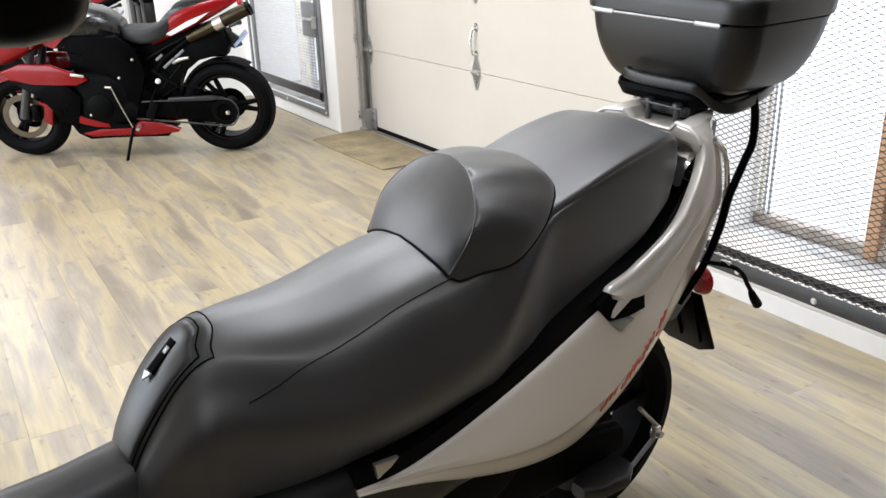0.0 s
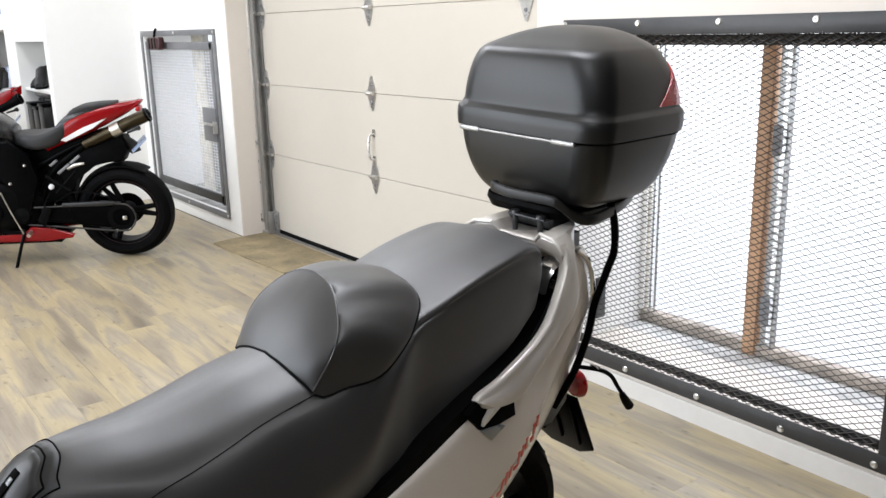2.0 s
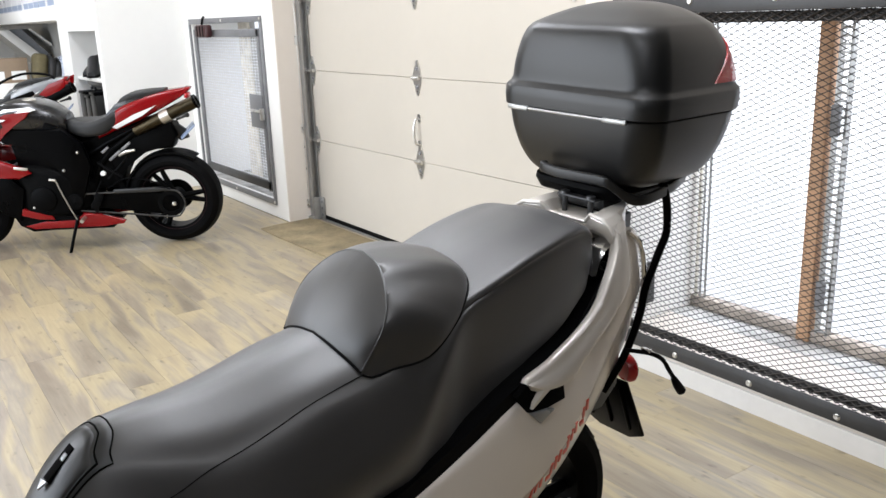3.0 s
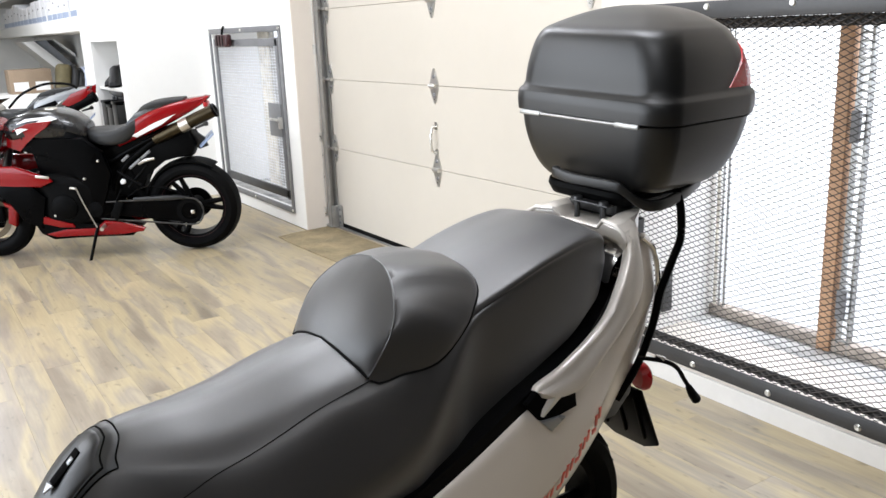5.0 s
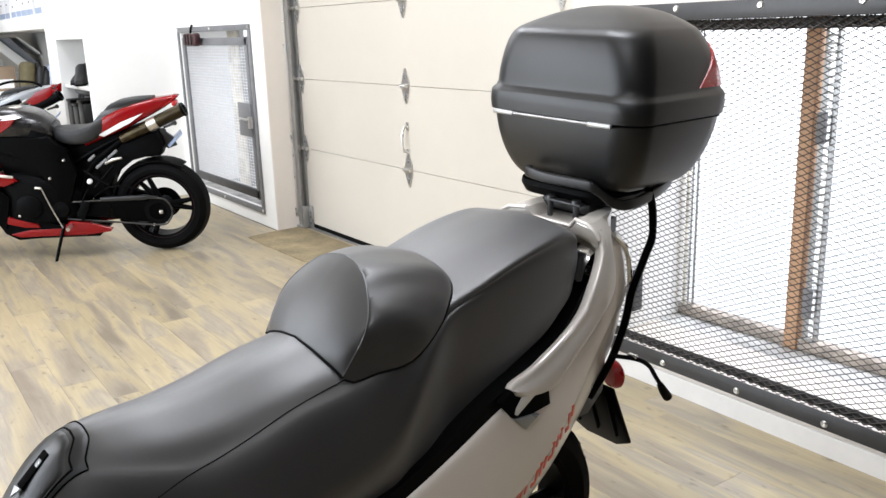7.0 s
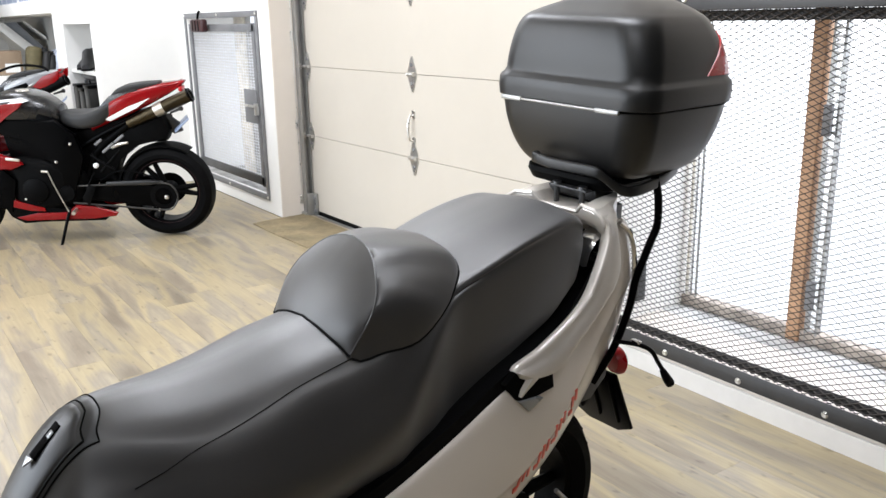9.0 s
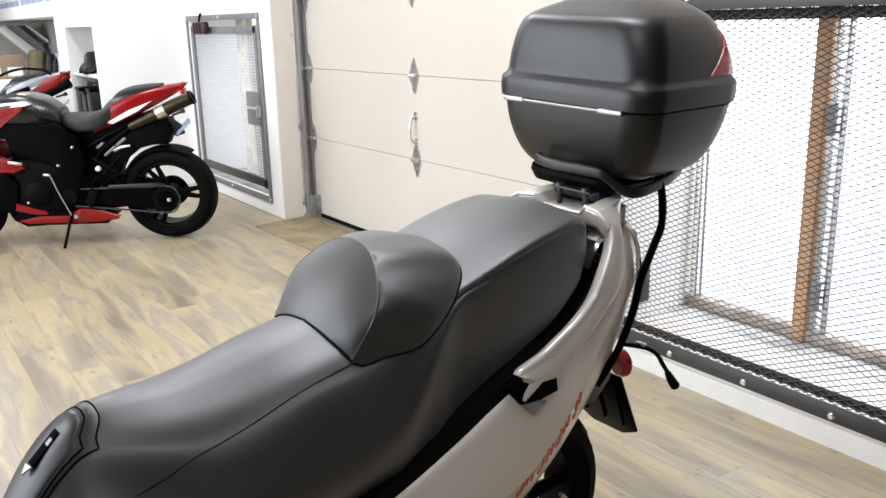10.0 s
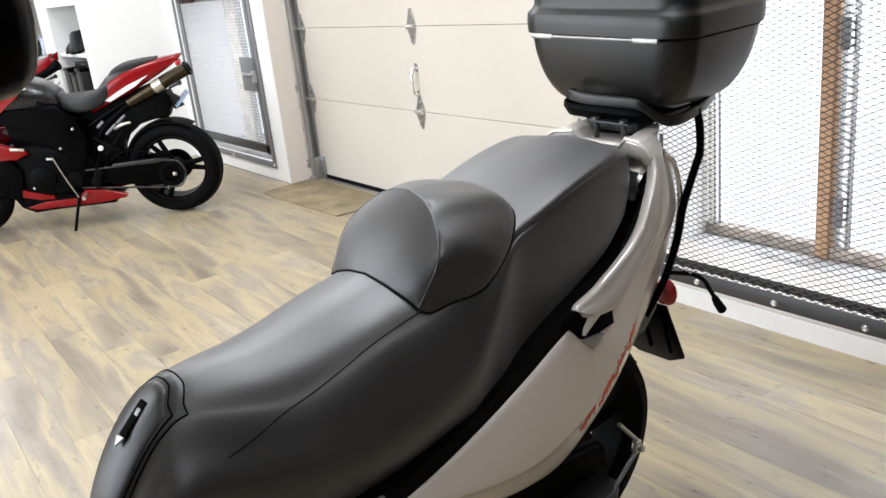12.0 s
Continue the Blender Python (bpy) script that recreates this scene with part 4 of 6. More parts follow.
grab_rail(1)
grab_rail(-1)
for s in (1, -1):
    # the recess is a flat black slab, its shade put into the colour
    part("rail_recess", slab([(0.312, 0.752), (0.347, 0.708), (0.372, 0.694), (0.462, 0.702), (0.456, 0.735), (0.40, 0.752), (0.342, 0.772)], 0.016, "yz", s * 0.200, 0.004), M["void"], scooter, "black slab painted as the shaded recess under the rail tip")
    part("recess_edge", slab([(0.350, 0.706), (0.384, 0.672), (0.425, 0.692), (0.404, 0.700)], 0.014, "yz", s * 0.206, 0.003), M["bike_grey"], scooter)
    part("rail_tip", loft([[(s * (0.217 - c), y, z) for c, y, z in ((0, 0.343, 0.772), (0, y1, 0.750), (0.004, y2, z2), (0.03, y2, z2), (0.03, y1, 0.75), (0.03, 0.343, 0.772))] for y1, y2, z2 in ((0.385, 0.352, 0.716), (0.408, 0.356, 0.714))]), M["silver_rail"], scooter, sharp=0.5)

# the carrier plate that bridges the two rails
YOKE = [(0.170, 0.638, 1.016), (0.161, 0.634, 1.036), (0.145, 0.632, 1.048), (0.104, 0.638, 1.051), (0.084, 0.646, 1.031), (-0.024, 0.646, 1.031), (-0.044, 0.636, 1.051),
        (-0.092, 0.630, 1.046), (-0.124, 0.634, 1.028), (-0.155, 0.638, 1.012), (-0.166, 0.642, 1.004)]


def carrier_ring(u, v, w):
    """One section of the carrier from its rolled front edge back under the box; the plate rises a little to the rear."""
    side = min(1.0, abs(u) / 0.16)
    rear, back = u * (0.94 - 0.03 * side), 0.79 - 0.095 * side ** 4
    top = w + 0.010 * side
    return [(u * 0.99, v + 0.006, w - 0.034), (u, v, w - 0.008), (u, v + 0.003, w), (u * 0.995, v + 0.03, w + 0.003), (u * 0.985, v + 0.048, top), (rear, back, top + 0.004),
            (rear, back, w - 0.04), (u * 0.97, v + 0.045, w - 0.048), (u * 0.97, v + 0.014, w - 0.044)]


part("carrier", loft([carrier_ring(*p) for p in YOKE]), M["silver_rail"], scooter, "silver luggage carrier with a stepped front edge", sharp=0.3)
# thin tube added so that the front edge shows a bright highlight
part("carrier_edge", tube(YOKE, 0.0050, 8, 1), M["silver_rail"], scooter, "thin tube added on the carrier's front edge for its highlight")
# bright latch plate in the gap behind the seat
part("latch_plate", loft([[(0.150, v, w), (0.142, v + 0.004, w + 0.012), (0.105, v + 0.012, w + 0.014), (0.100, v + 0.010, w + 0.006), (0.138, v, w - 0.004)] for v, w in ((0.612, 0.925), (0.622, 0.955), (0.640, 0.978), (0.668, 0.988))]), M["chrome"], scooter, "bright latch plate behind the seat", sharp=0.6)
for s in (1, -1):
    part("tail_trim", tube([(s * 0.138, 0.735, 1.002), (s * 0.141, 0.775, 0.968), (s * 0.139, 0.802, 0.905), (s * 0.137, 0.806, 0.84), (s * 0.136, 0.794, 0.775), (s * 0.134, 0.768, 0.708), (s * 0.128, 0.738, 0.655)], 0.0065, 8, 5), M["chrome"], scooter, "bright metal rim of the tail panel")
part("carrier_neck", loft([[(s * x, y, z) for s, x, y in ((-1, 0.12, 0.69), (1, 0.12, 0.69), (1, 0.10, 0.79), (-1, 0.10, 0.79))] for z in (0.93, 1.03)]), M["plastic"], scooter)
part("carrier_pad", block((0.02, 0.735, 1.060), (0.14, 0.07, 0.03), 0.006), M["plastic"], scooter)
part("lock_cover", block((0.0, 0.595, 0.965), (0.12, 0.05, 0.03), 0.01), M["plastic_grey"], scooter)
part("lock_barrel", lathe([(0, 0), (0.03, 0), (0.03, 0.014), (0, 0.014)], 16, "x", (0.135, 0.655, 0.935)), M["chrome"], scooter)

part("tip_panel", slab([(-0.216, 0.608), (-0.165, 0.603), (-0.184, 0.590), (-0.210, 0.576)], 0.012, "yz", 0.190, 0.003), M["alu"], scooter)
# model lettering on the flank: plain slanted bars
for i in range(15):
    t = i / 14
    v, w = 0.353 + 0.215 * t, 0.505 + 0.090 * t + 0.045 * t * t
    u = body_side(v, w) + 0.0016
    tall = 0.019 if i % 3 else 0.023
    part("letter_bar", slab([(-0.0095, -tall), (-0.0025, -tall), (0.0095, tall), (0.0025, tall)] if i % 4 else [(-0.008, -tall), (0.005, -tall), (0.008, -tall * 0.3), (-0.004, -tall * 0.3)], 0.003, "yz", 0, 0.0005), M["red_letter"], scooter, at=pose(u + 0.001, v, w, 26 + 14 * t, 20, 0))

# rear end: lamp, plate bracket, stay, signal lead
for s in (1, -1):
    lamp = part("tail_lamp", lathe([(-0.018, 0.0), (-0.018, 0.028), (-0.004, 0.036), (0.005, 0.036), (0.011, 0.030), (0.014, 0.0)], 28, "y"), M["red_lens"], scooter, "round red tail lamp", at=pose(s * 0.072, 0.862, 0.598, 0, 0, -18 * s))
part("lamp_housing", block((0, 0.775, 0.60), (0.15, 0.10, 0.10), 0.02, 3), M["plastic"], scooter)
part("tail_skirt", loft([[(s * a, v, w) for s, a, w in ((-1, h, z0), (-1, h * 0.9, z1), (1, h * 0.9, z1), (1, h, z0))] for v, h, z0, z1 in ((0.60, 0.115, 0.56, 0.72), (0.72, 0.105, 0.55, 0.80), (0.80, 0.085, 0.58, 0.86), (0.85, 0.05, 0.66, 0.88))]), M["plastic"], scooter, "black plastic tail underside", sharp=0.7)
plate = part("plate_bracket", slab([(-0.085, 0), (0.085, 0), (0.10, -0.185), (0.05, -0.215), (-0.05, -0.215), (-0.10, -0.185)], 0.010, "xz", 0, 0.003), M["gloss_black"], scooter, "black bracket for a number plate", at=pose(0, 0.845, 0.565, 22, 0, 0))
for x in (-0.062, 0.0, 0.062):
    part("rib", block((x, -0.007, -0.10), (0.008, 0.010, 0.15), 0.003), M["engine"], plate)
part("plate_edge", block((0, 0.008, -0.188), (0.18, 0.010, 0.008), 0.003), M["chrome"], plate)
part("stay", tube([(0.155, 0.83, 1.10), (0.160, 0.843, 1.05), (0.160, 0.850, 0.985), (0.1575, 0.833, 0.943), (0.1545, 0.813, 0.897), (0.152, 0.797, 0.855), (0.150, 0.780, 0.78), (0.140, 0.745, 0.685), (0.115, 0.71, 0.60)], 0.0095, 10, 5), M["gloss_black"], scooter, "bent black steel stay")
part("stay", tube([(-0.155, 0.83, 1.10), (-0.160, 0.852, 0.98), (-0.152, 0.795, 0.855), (-0.148, 0.74, 0.685)], 0.0095, 10, 5), M["gloss_black"], scooter)
part("signal_lead", tube([(0.15, 0.73, 0.715), (0.20, 0.765, 0.712), (0.212, 0.80, 0.69), (0.216, 0.826, 0.655), (0.218, 0.85, 0.625)], 0.0055, 8, 5), M["rubber"], scooter, "loose black signal lead")
part("plug", tube([(0.218, 0.846, 0.628), (0.219, 0.862, 0.606), (0.220, 0.880, 0.585)], [0.008, 0.011, 0.012], 10, 3), M["rubber"], scooter)
part("lead_clip", block((0.19, 0.765, 0.716), (0.026, 0.011, 0.012), 0.003), M["chrome"], scooter)


def scooter_wheel(v, r, half, name):
    w = part(name, lathe([(-half * 0.7, r - 0.085), (-half, r - 0.055), (-half * 0.97, r - 0.03), (-half * 0.55, r - 0.006), (0, r), (half * 0.55, r - 0.006), (half * 0.97, r - 0.03), (half, r - 0.055), (half * 0.7, r - 0.085)], 56), M["rubber"], scooter, "black road tyre", at=pose(0, v, r))
    rim = part("rim", lathe([(-half * 0.72, r - 0.075), (-half * 0.6, r - 0.10), (half * 0.6, r - 0.10), (half * 0.72, r - 0.075)], 40), M["engine"], w)
    for i in range(5):
        a = 2 * math.pi * i / 5
        part("spoke", tube([(0, 0.03 * math.cos(a), 0.03 * math.sin(a)), (0, (r - 0.09) * math.cos(a), (r - 0.09) * math.sin(a))], [0.022, 0.014], 8, 1), M["engine"], w)
    part("hub", lathe([(-0.05, 0.0), (-0.05, 0.045), (0.05, 0.045), (0.05, 0.0)], 20), M["engine"], w)
    for i in range(30):
        for s in (1, -1):
            a = 2 * math.pi * (i + 0.25 * s) / 30
            part("tread", block((0, 0, 0), (half * 0.55, 0.006, 0.004)), M["seam"], w, at=pose(0, 0, 0, math.degrees(a), 0, 0) @ pose(s * half * 0.42, 0, r - 0.0066, 0, s * 14, s * 25))
    return w


scooter_wheel(0.538, 0.282, 0.074, "rear_wheel")
scooter_wheel(-1.085, 0.29, 0.058, "front_wheel")
part("swingarm", loft([[(0.105 + a, v, w + b) for a, b in rounded(0.05, h, 0.02, 3)] for v, w, h in ((-0.10, 0.34, 0.16), (0.15, 0.32, 0.15), (0.40, 0.30, 0.11), (0.53, 0.29, 0.08))]), M["engine"], scooter, "black engine and drive casing")
part("engine_block", loft([[(a, v, w + b) for a, b in rounded(2 * hw, h, 0.04, 3)] for v, w, h, hw in ((-0.40, 0.36, 0.18, 0.13), (-0.20, 0.38, 0.24, 0.15), (0.05, 0.40, 0.22, 0.15), (0.25, 0.42, 0.16, 0.12))]), M["engine"], scooter)
part("side_stand", tube([(0.16, -0.22, 0.22), (0.22, -0.20, 0.10), (0.262, -0.17, 0.012)], 0.012, 8, 3), M["gloss_black"], scooter, "black side stand")
part("footpeg", loft([[(0.16 + a, 0.42 + c, 0.245 + b) for a, b in rounded(w, 0.035, 0.012, 3)] for c, w in ((-0.07, 0.04), (-0.03, 0.09), (0.05, 0.10), (0.09, 0.05))]), M["plastic"], scooter, "folded black passenger footpeg")
part("link_rod", tube([(0.15, 0.558, 0.380), (0.15, 0.632, 0.300)], 0.0055, 8, 1), M["galv"], scooter, "bright metal stay beside the wheel")
part("link_rod", tube([(0.15, 0.628, 0.268), (0.15, 0.552, 0.216)], 0.006, 8, 1), M["frame_grey"], scooter)
part("clamp_bolt", lathe([(0, 0), (0.014, 0), (0.012, 0.009), (0, 0.010)], 10, "x", (0.158, 0.630, 0.283)), M["zinc"], scooter)
part("clamp", block((0.15, 0.630, 0.284), (0.018, 0.022, 0.034), 0.004), M["zinc"], scooter)
part("muffler", tube([(-0.17, 0.05, 0.30), (-0.18, 0.35, 0.34), (-0.18, 0.72, 0.42)], [0.04, 0.062, 0.055], 18, 4), M["gloss_black"], scooter)

# the front half: tunnel, floorboards, shield, bars
part("lower_cowl", loft([[(a, v, w + b) for a, b in rounded(2 * hw, h, 0.05, 4)] for v, w, h, hw in ((-0.62, 0.46, 0.28, 0.13), (-0.45, 0.45, 0.26, 0.155), (-0.25, 0.47, 0.22, 0.172), (0.0, 0.48, 0.12, 0.172), (0.2, 0.45, 0.06, 0.165))]), M["plastic"], scooter, "black plastic cowl under the seat")
part("centre_tunnel", loft([[(a, v, z1 - h / 2 + b) for a, b in rounded(2 * hw, h, 0.06, 5)] for v, z1, h, hw in ((-0.54, 0.700, 0.36, 0.066), (-0.66, 0.680, 0.36, 0.070), (-0.78, 0.665, 0.36, 0.085), (-0.90, 0.70, 0.40, 0.14), (-0.98, 0.78, 0.46, 0.18))]), M["plastic_grey"], scooter, "grey plastic centre tunnel", sharp=0.9)
for s in (1, -1):
    part("floorboard", loft([[(s * (0.20 + a), v, 0.30 + b) for a, b in rounded(wd, 0.05, 0.02, 3)] for v, wd in ((-0.98, 0.16), (-0.7, 0.20), (-0.35, 0.18), (-0.2, 0.10))]), M["plastic"], scooter, "black rubber-topped floorboard")
part("leg_shield", loft([[(x * hw, v - 0.10 * (1 - abs(x) ** 2), z) for x in (-1, -0.6, 0, 0.6, 1)] + [(x * hw * 0.96, v - 0.05 - 0.10 * (1 - abs(x) ** 2), z) for x in (1, 0.6, 0, -0.6, -1)] for z, hw, v in ((0.30, 0.24, -0.95), (0.55, 0.29, -0.97), (0.80, 0.29, -1.0), (0.98, 0.24, -1.02), (1.06, 0.17, -1.05))]), M["silver"], scooter)
part("front_fender", lathe([(-0.085, 0.30), (-0.07, 0.33), (0, 0.345), (0.07, 0.33), (0.085, 0.30), (0, 0.325)], 40, "x", (0, -1.085, 0.29)), M["silver"], scooter)
for s in (1, -1):
    part("fork_leg", tube([(s * 0.075, -1.085, 0.29), (s * 0.075, -0.95, 0.80)], 0.02, 10, 1), M["alu"], scooter)
part("handlebar", tube([(0.34, -0.80, 1.03), (0.22, -0.86, 1.05), (0.0, -0.91, 1.03), (-0.22, -0.86, 1.05), (-0.34, -0.80, 1.03)], 0.013, 10, 5), M["gloss_black"], scooter)
part("bar_cover", loft([[(x, -0.93 + a, 1.02 + b) for a, b in rounded(0.13 * k, 0.11 * k, 0.04 * k, 4)] for x, k in ((-0.2, 0.5), (-0.1, 0.95), (0.1, 0.95), (0.2, 0.5))]), M["plastic"], scooter)
for s in (1, -1):
    part("grip", tube([(s * 0.24, -0.845, 1.045), (s * 0.36, -0.79, 1.027)], 0.018, 12, 1), M["rubber"], scooter)


for s in (1, -1):
    rear_mirror = part("mirror", loft([[(s * 0.335 + a, v, 1.462 + b) for a, b in rounded(0.215 * k, 0.15 * k, 0.072 * k, 6)] for v, k in ((-0.80, 0.35), (-0.785, 0.6), (-0.76, 0.82), (-0.725, 0.95), (-0.68, 1.0), (-0.642, 0.93), (-0.625, 0.80))]), M["gloss_black"], scooter, "black mirror housing", sharp=1.0)
    part("mirror_glass", slab(rounded(0.155, 0.105, 0.05, 6, s * 0.335, 1.462), 0.003, "xz", -0.6225), M["chrome"], rear_mirror, "mirror glass")
    part("mirror_stalk", tube([(s * 0.30, -0.83, 1.04), (s * 0.31, -0.84, 1.18), (s * 0.33, -0.78, 1.35), (s * 0.335, -0.73, 1.41)], 0.010, 10, 4), M["gloss_black"], scooter)


# ------------------------------------------------------------------ the top case on the carrier
def top_case():
    c = thing("top_case", pose(4.484, -1.933, 0, 0, 3, 6) @ pose(-0.003, 0.868, 1.075) @ Matrix.Diagonal((1.12, 1.075, 1.11, 1)), "matt black plastic luggage box on the scooter's carrier, shut", "luggage box")

    def plan(hw, yf, yb, r):
        """The plan of the box: tight corners towards the rider, broad ones at the tail, flanks drawn in behind."""
        out = []
        for sx, sy, rr, a0 in ((1, 1, 1.75 * r, 0), (-1, 1, 1.75 * r, 90), (-1, -1, r, 180), (1, -1, r, 270)):
            rr = min(rr, 0.96 * hw, 0.48 * (yb - yf))
            for i in range(9):
                a = radians(a0 + 90 * i / 8)
                x, y = sx * (hw - rr) + rr * math.cos(a), (yb - rr if sy > 0 else yf + rr) + rr * math.sin(a)
                t = (y - yf) / (yb - yf)
                out.append((x * (1 - 0.10 * max(0, t - 0.3) ** 2), y - 0.010 * (1 - (x / hw) ** 2) * (1 - t)))
        return out

    def stack(rows):
        return loft([[(x, y, z) for x, y in plan(hw, yf, yb, r)] for z, hw, yf, yb, r in rows])

    part("lower_shell", stack(curve_table([(0.020, 0.10, -0.09, 0.09, 0.04), (0.022, 0.132, -0.128, 0.128, 0.05), (0.042, 0.160, -0.148, 0.152, 0.055), (0.078, 0.180, -0.164, 0.172, 0.058), (0.118, 0.192, -0.174, 0.186, 0.06),
                               (0.150, 0.197, -0.178, 0.194, 0.06), (0.166, 0.198, -0.179, 0.195, 0.06)], 3)), M["case_plastic"], c, "lower half of the box", sharp=1.0)
    lid = part("lid", stack([(0.168, 0.200, -0.182, 0.198, 0.06), (0.170, 0.205, -0.187, 0.202, 0.06), (0.190, 0.207, -0.188, 0.205, 0.06), (0.208, 0.206, -0.187, 0.204, 0.06), (0.2125, 0.204, -0.185, 0.202, 0.06), (0.218, 0.1985, -0.179, 0.197, 0.058), (0.2225, 0.197, -0.1775, 0.195, 0.058)]
                      + curve_table([(0.226, 0.1965, -0.177, 0.194, 0.062), (0.260, 0.193, -0.1755, 0.186, 0.064), (0.300, 0.184, -0.171, 0.171, 0.066), (0.324, 0.174, -0.165, 0.157, 0.066), (0.335, 0.1675, -0.157, 0.150, 0.066), (0.341, 0.163, -0.148, 0.144, 0.066)], 3)
                      + curve_table([(0.345, 0.158, -0.139, 0.139, 0.066), (0.356, 0.142, -0.108, 0.118, 0.06), (0.370, 0.108, -0.070, 0.086, 0.048), (0.380, 0.062, -0.034, 0.050, 0.028), (0.383, 0.02, -0.010, 0.018, 0.008)], 3)),
               M["case_plastic"], c, "domed matt black lid", sharp=1.0)
    rim = [(x, y, 0.1665) for x, y in plan(0.199, -0.180, 0.196, 0.06)]
    part("rubber_seal", tube(rim + [rim[0]], 0.0024, 6, 1), M["rubber"], c, "dark joint between lid and shell")
    # hinges on the face towards the rider
    part("hinge_rod", tube([(-0.155, -0.195, 0.166), (0.15, -0.195, 0.166)], 0.0028, 8, 1), M["galv"], c, "pale hinge rod")
    for x in (-0.128, 0.125):
        part("hinge", block((x, -0.1955, 0.166), (0.058, 0.008, 0.010), 0.003), M["galv"], c, "pale metal hinge leaf")
    # red and clear reflectors let into the tail corners of the lid
    def lens_patch(y0, y1, s, z0, z1, slant):
        rows = []
        for k in range(7):
            t = k / 6
            z = z0 + (z1 - z0) * t
            hw, yf, yb, r = lerp([(0.224, 0.197, -0.177, 0.194, 0.058), (0.260, 0.193, -0.174, 0.186, 0.060), (0.300, 0.184, -0.168, 0.171, 0.064), (0.326, 0.173, -0.160, 0.156, 0.066)], z)
            edge = [p for p in plan(hw, yf, yb, r) if p[0] > 0 and p[1] > -0.05]
            edge.sort(key=lambda p: p[1])
            pts = []
            for q in range(9):
                y = (y0 + slant * t) + ((y1 - (y0 + slant * t)) * q / 8)
                for p0, p1 in zip(edge, edge[1:]):
                    if p0[1] <= y <= p1[1] + 1e-6:
                        m = (y - p0[1]) / max(1e-6, p1[1] - p0[1])
                        pts.append((p0[0] + (p1[0] - p0[0]) * m, y))
                        break
                else:
                    pts.append((edge[-1][0] if y > edge[-1][1] else edge[0][0], min(y, edge[-1][1])))
            rows.append([(s * (x + 0.003), y + 0.001, z) for x, y in pts] + [(s * (x - 0.012), y - 0.008, z) for x, y in pts[::-1]])
        return loft(rows)

    for s in (1, -1):
        part("reflector", lens_patch(0.035, 0.138, s, 0.227, 0.312, 0.085), M["red_lens"], lid, "red reflector", sharp=0.6)
        part("clear_reflector", lens_patch(0.139, 0.166, s, 0.227, 0.290, 0.004), M["clear_lens"], lid, "clear reflector band", sharp=0.6)
    # mounting plate under the box
    plate = part("mounting_plate", stack([(-0.008, 0.085, -0.13, 0.11, 0.04), (-0.002, 0.115, -0.16, 0.14, 0.05), (0.014, 0.128, -0.166, 0.15, 0.06), (0.024, 0.128, -0.163, 0.147, 0.06)]), M["engine"], c, "black mounting plate")
    lip = smooth_path([(-0.062, -0.176, 0.060), (-0.055, -0.190, 0.060), (0.003, -0.193, 0.056), (0.088, -0.180, 0.054), (0.108, -0.170, 0.046), (0.130, -0.142, 0.020), (0.146, -0.105, 0.014), (0.142, -0.012, 0.024), (0.125, 0.06, 0.034)], 5)
    band = []
    for i, p in enumerate(lip):
        d = lip[min(i + 1, len(lip) - 1)] - lip[max(i - 1, 0)]
        out = Vector((d.y, -d.x, 0)).normalized()
        band.append([tuple(p + out * a + Vector((0, 0, c - 0.012))) for a, c in rounded(0.012, 0.022, 0.004, 3)])
    part("plate_lip", loft(band), M["case_plastic"], plate, "upturned lip of the mounting plate", sharp=0.7)
    part("plate_front", block((0.012, -0.148, 0.012), (0.14, 0.03, 0.036), 0.008), M["engine"], plate)
    part("release_block", block((0.016, -0.125, -0.020), (0.118, 0.045, 0.030), 0.006), M["engine"], plate)
    part("bracket_bar", block((0.034, -0.178, -0.002), (0.10, 0.022, 0.005), 0.002), M["plastic_grey"], plate)
    for x in (0.0, 0.068):
        part("spacer", lathe([(-0.045, 0), (-0.045, 0.006), (0.0, 0.006), (0.0, 0.011), (0.006, 0.010), (0.008, 0)], 12, "z", (x, -0.180, 0.0)), M["plastic_grey"], plate)
    return c


top_case()


# ------------------------------------------------------------------ sport motorcycles
def bike_wheel(parent, y, r, half, name, stripe):
    w = part(name, lathe([(-half * 0.7, r - 0.105), (-half * 0.98, r - 0.08), (-half, r - 0.055), (-half * 0.72, r - 0.018), (0, r), (half * 0.72, r - 0.018), (half, r - 0.055), (half * 0.98, r - 0.08), (half * 0.7, r - 0.105)], 64), M["rubber"], parent, "black sport tyre", at=pose(0, y, r))
    part("rim", lathe([(-half * 0.75, r - 0.095), (-half * 0.68, r - 0.118), (half * 0.68, r - 0.118), (half * 0.75, r - 0.095)], 56), M["gloss_black"], w)
    if stripe:
        part("rim_stripe", lathe([(half * 0.76, r - 0.099), (half * 0.762, r - 0.1015), (half * 0.75, r - 0.1015)], 56), M["dark_red"], w, "thin dark red rim stripe")
    for i in range(3):
        for d in (-0.16, 0.16):
            a = 2 * math.pi * i / 3 + d * 0.5
            b = 2 * math.pi * i / 3 + d
            part("spoke", tube([(0.01, 0.04 * math.cos(a), 0.04 * math.sin(a)), (0.02, (r - 0.11) * math.cos(b), (r - 0.11) * math.sin(b))], [0.024, 0.016], 8, 1), M["engine"], w)
    part("hub", lathe([(-0.06, 0.0), (-0.06, 0.05), (0.06, 0.05), (0.06, 0.0)], 24), M["engine"], w)
    part("brake_disc", lathe([(-0.055, 0.065), (-0.055, 0.108), (-0.05, 0.108), (-0.05, 0.065)], 40), M["engine"], w)
    if not stripe:
        part("brake_disc", lathe([(0.050, r - 0.185), (0.050, r - 0.145), (0.055, r - 0.145), (0.055, r - 0.185)], 40), M["disc_gold"], w, "pale gold brake disc")
    return w


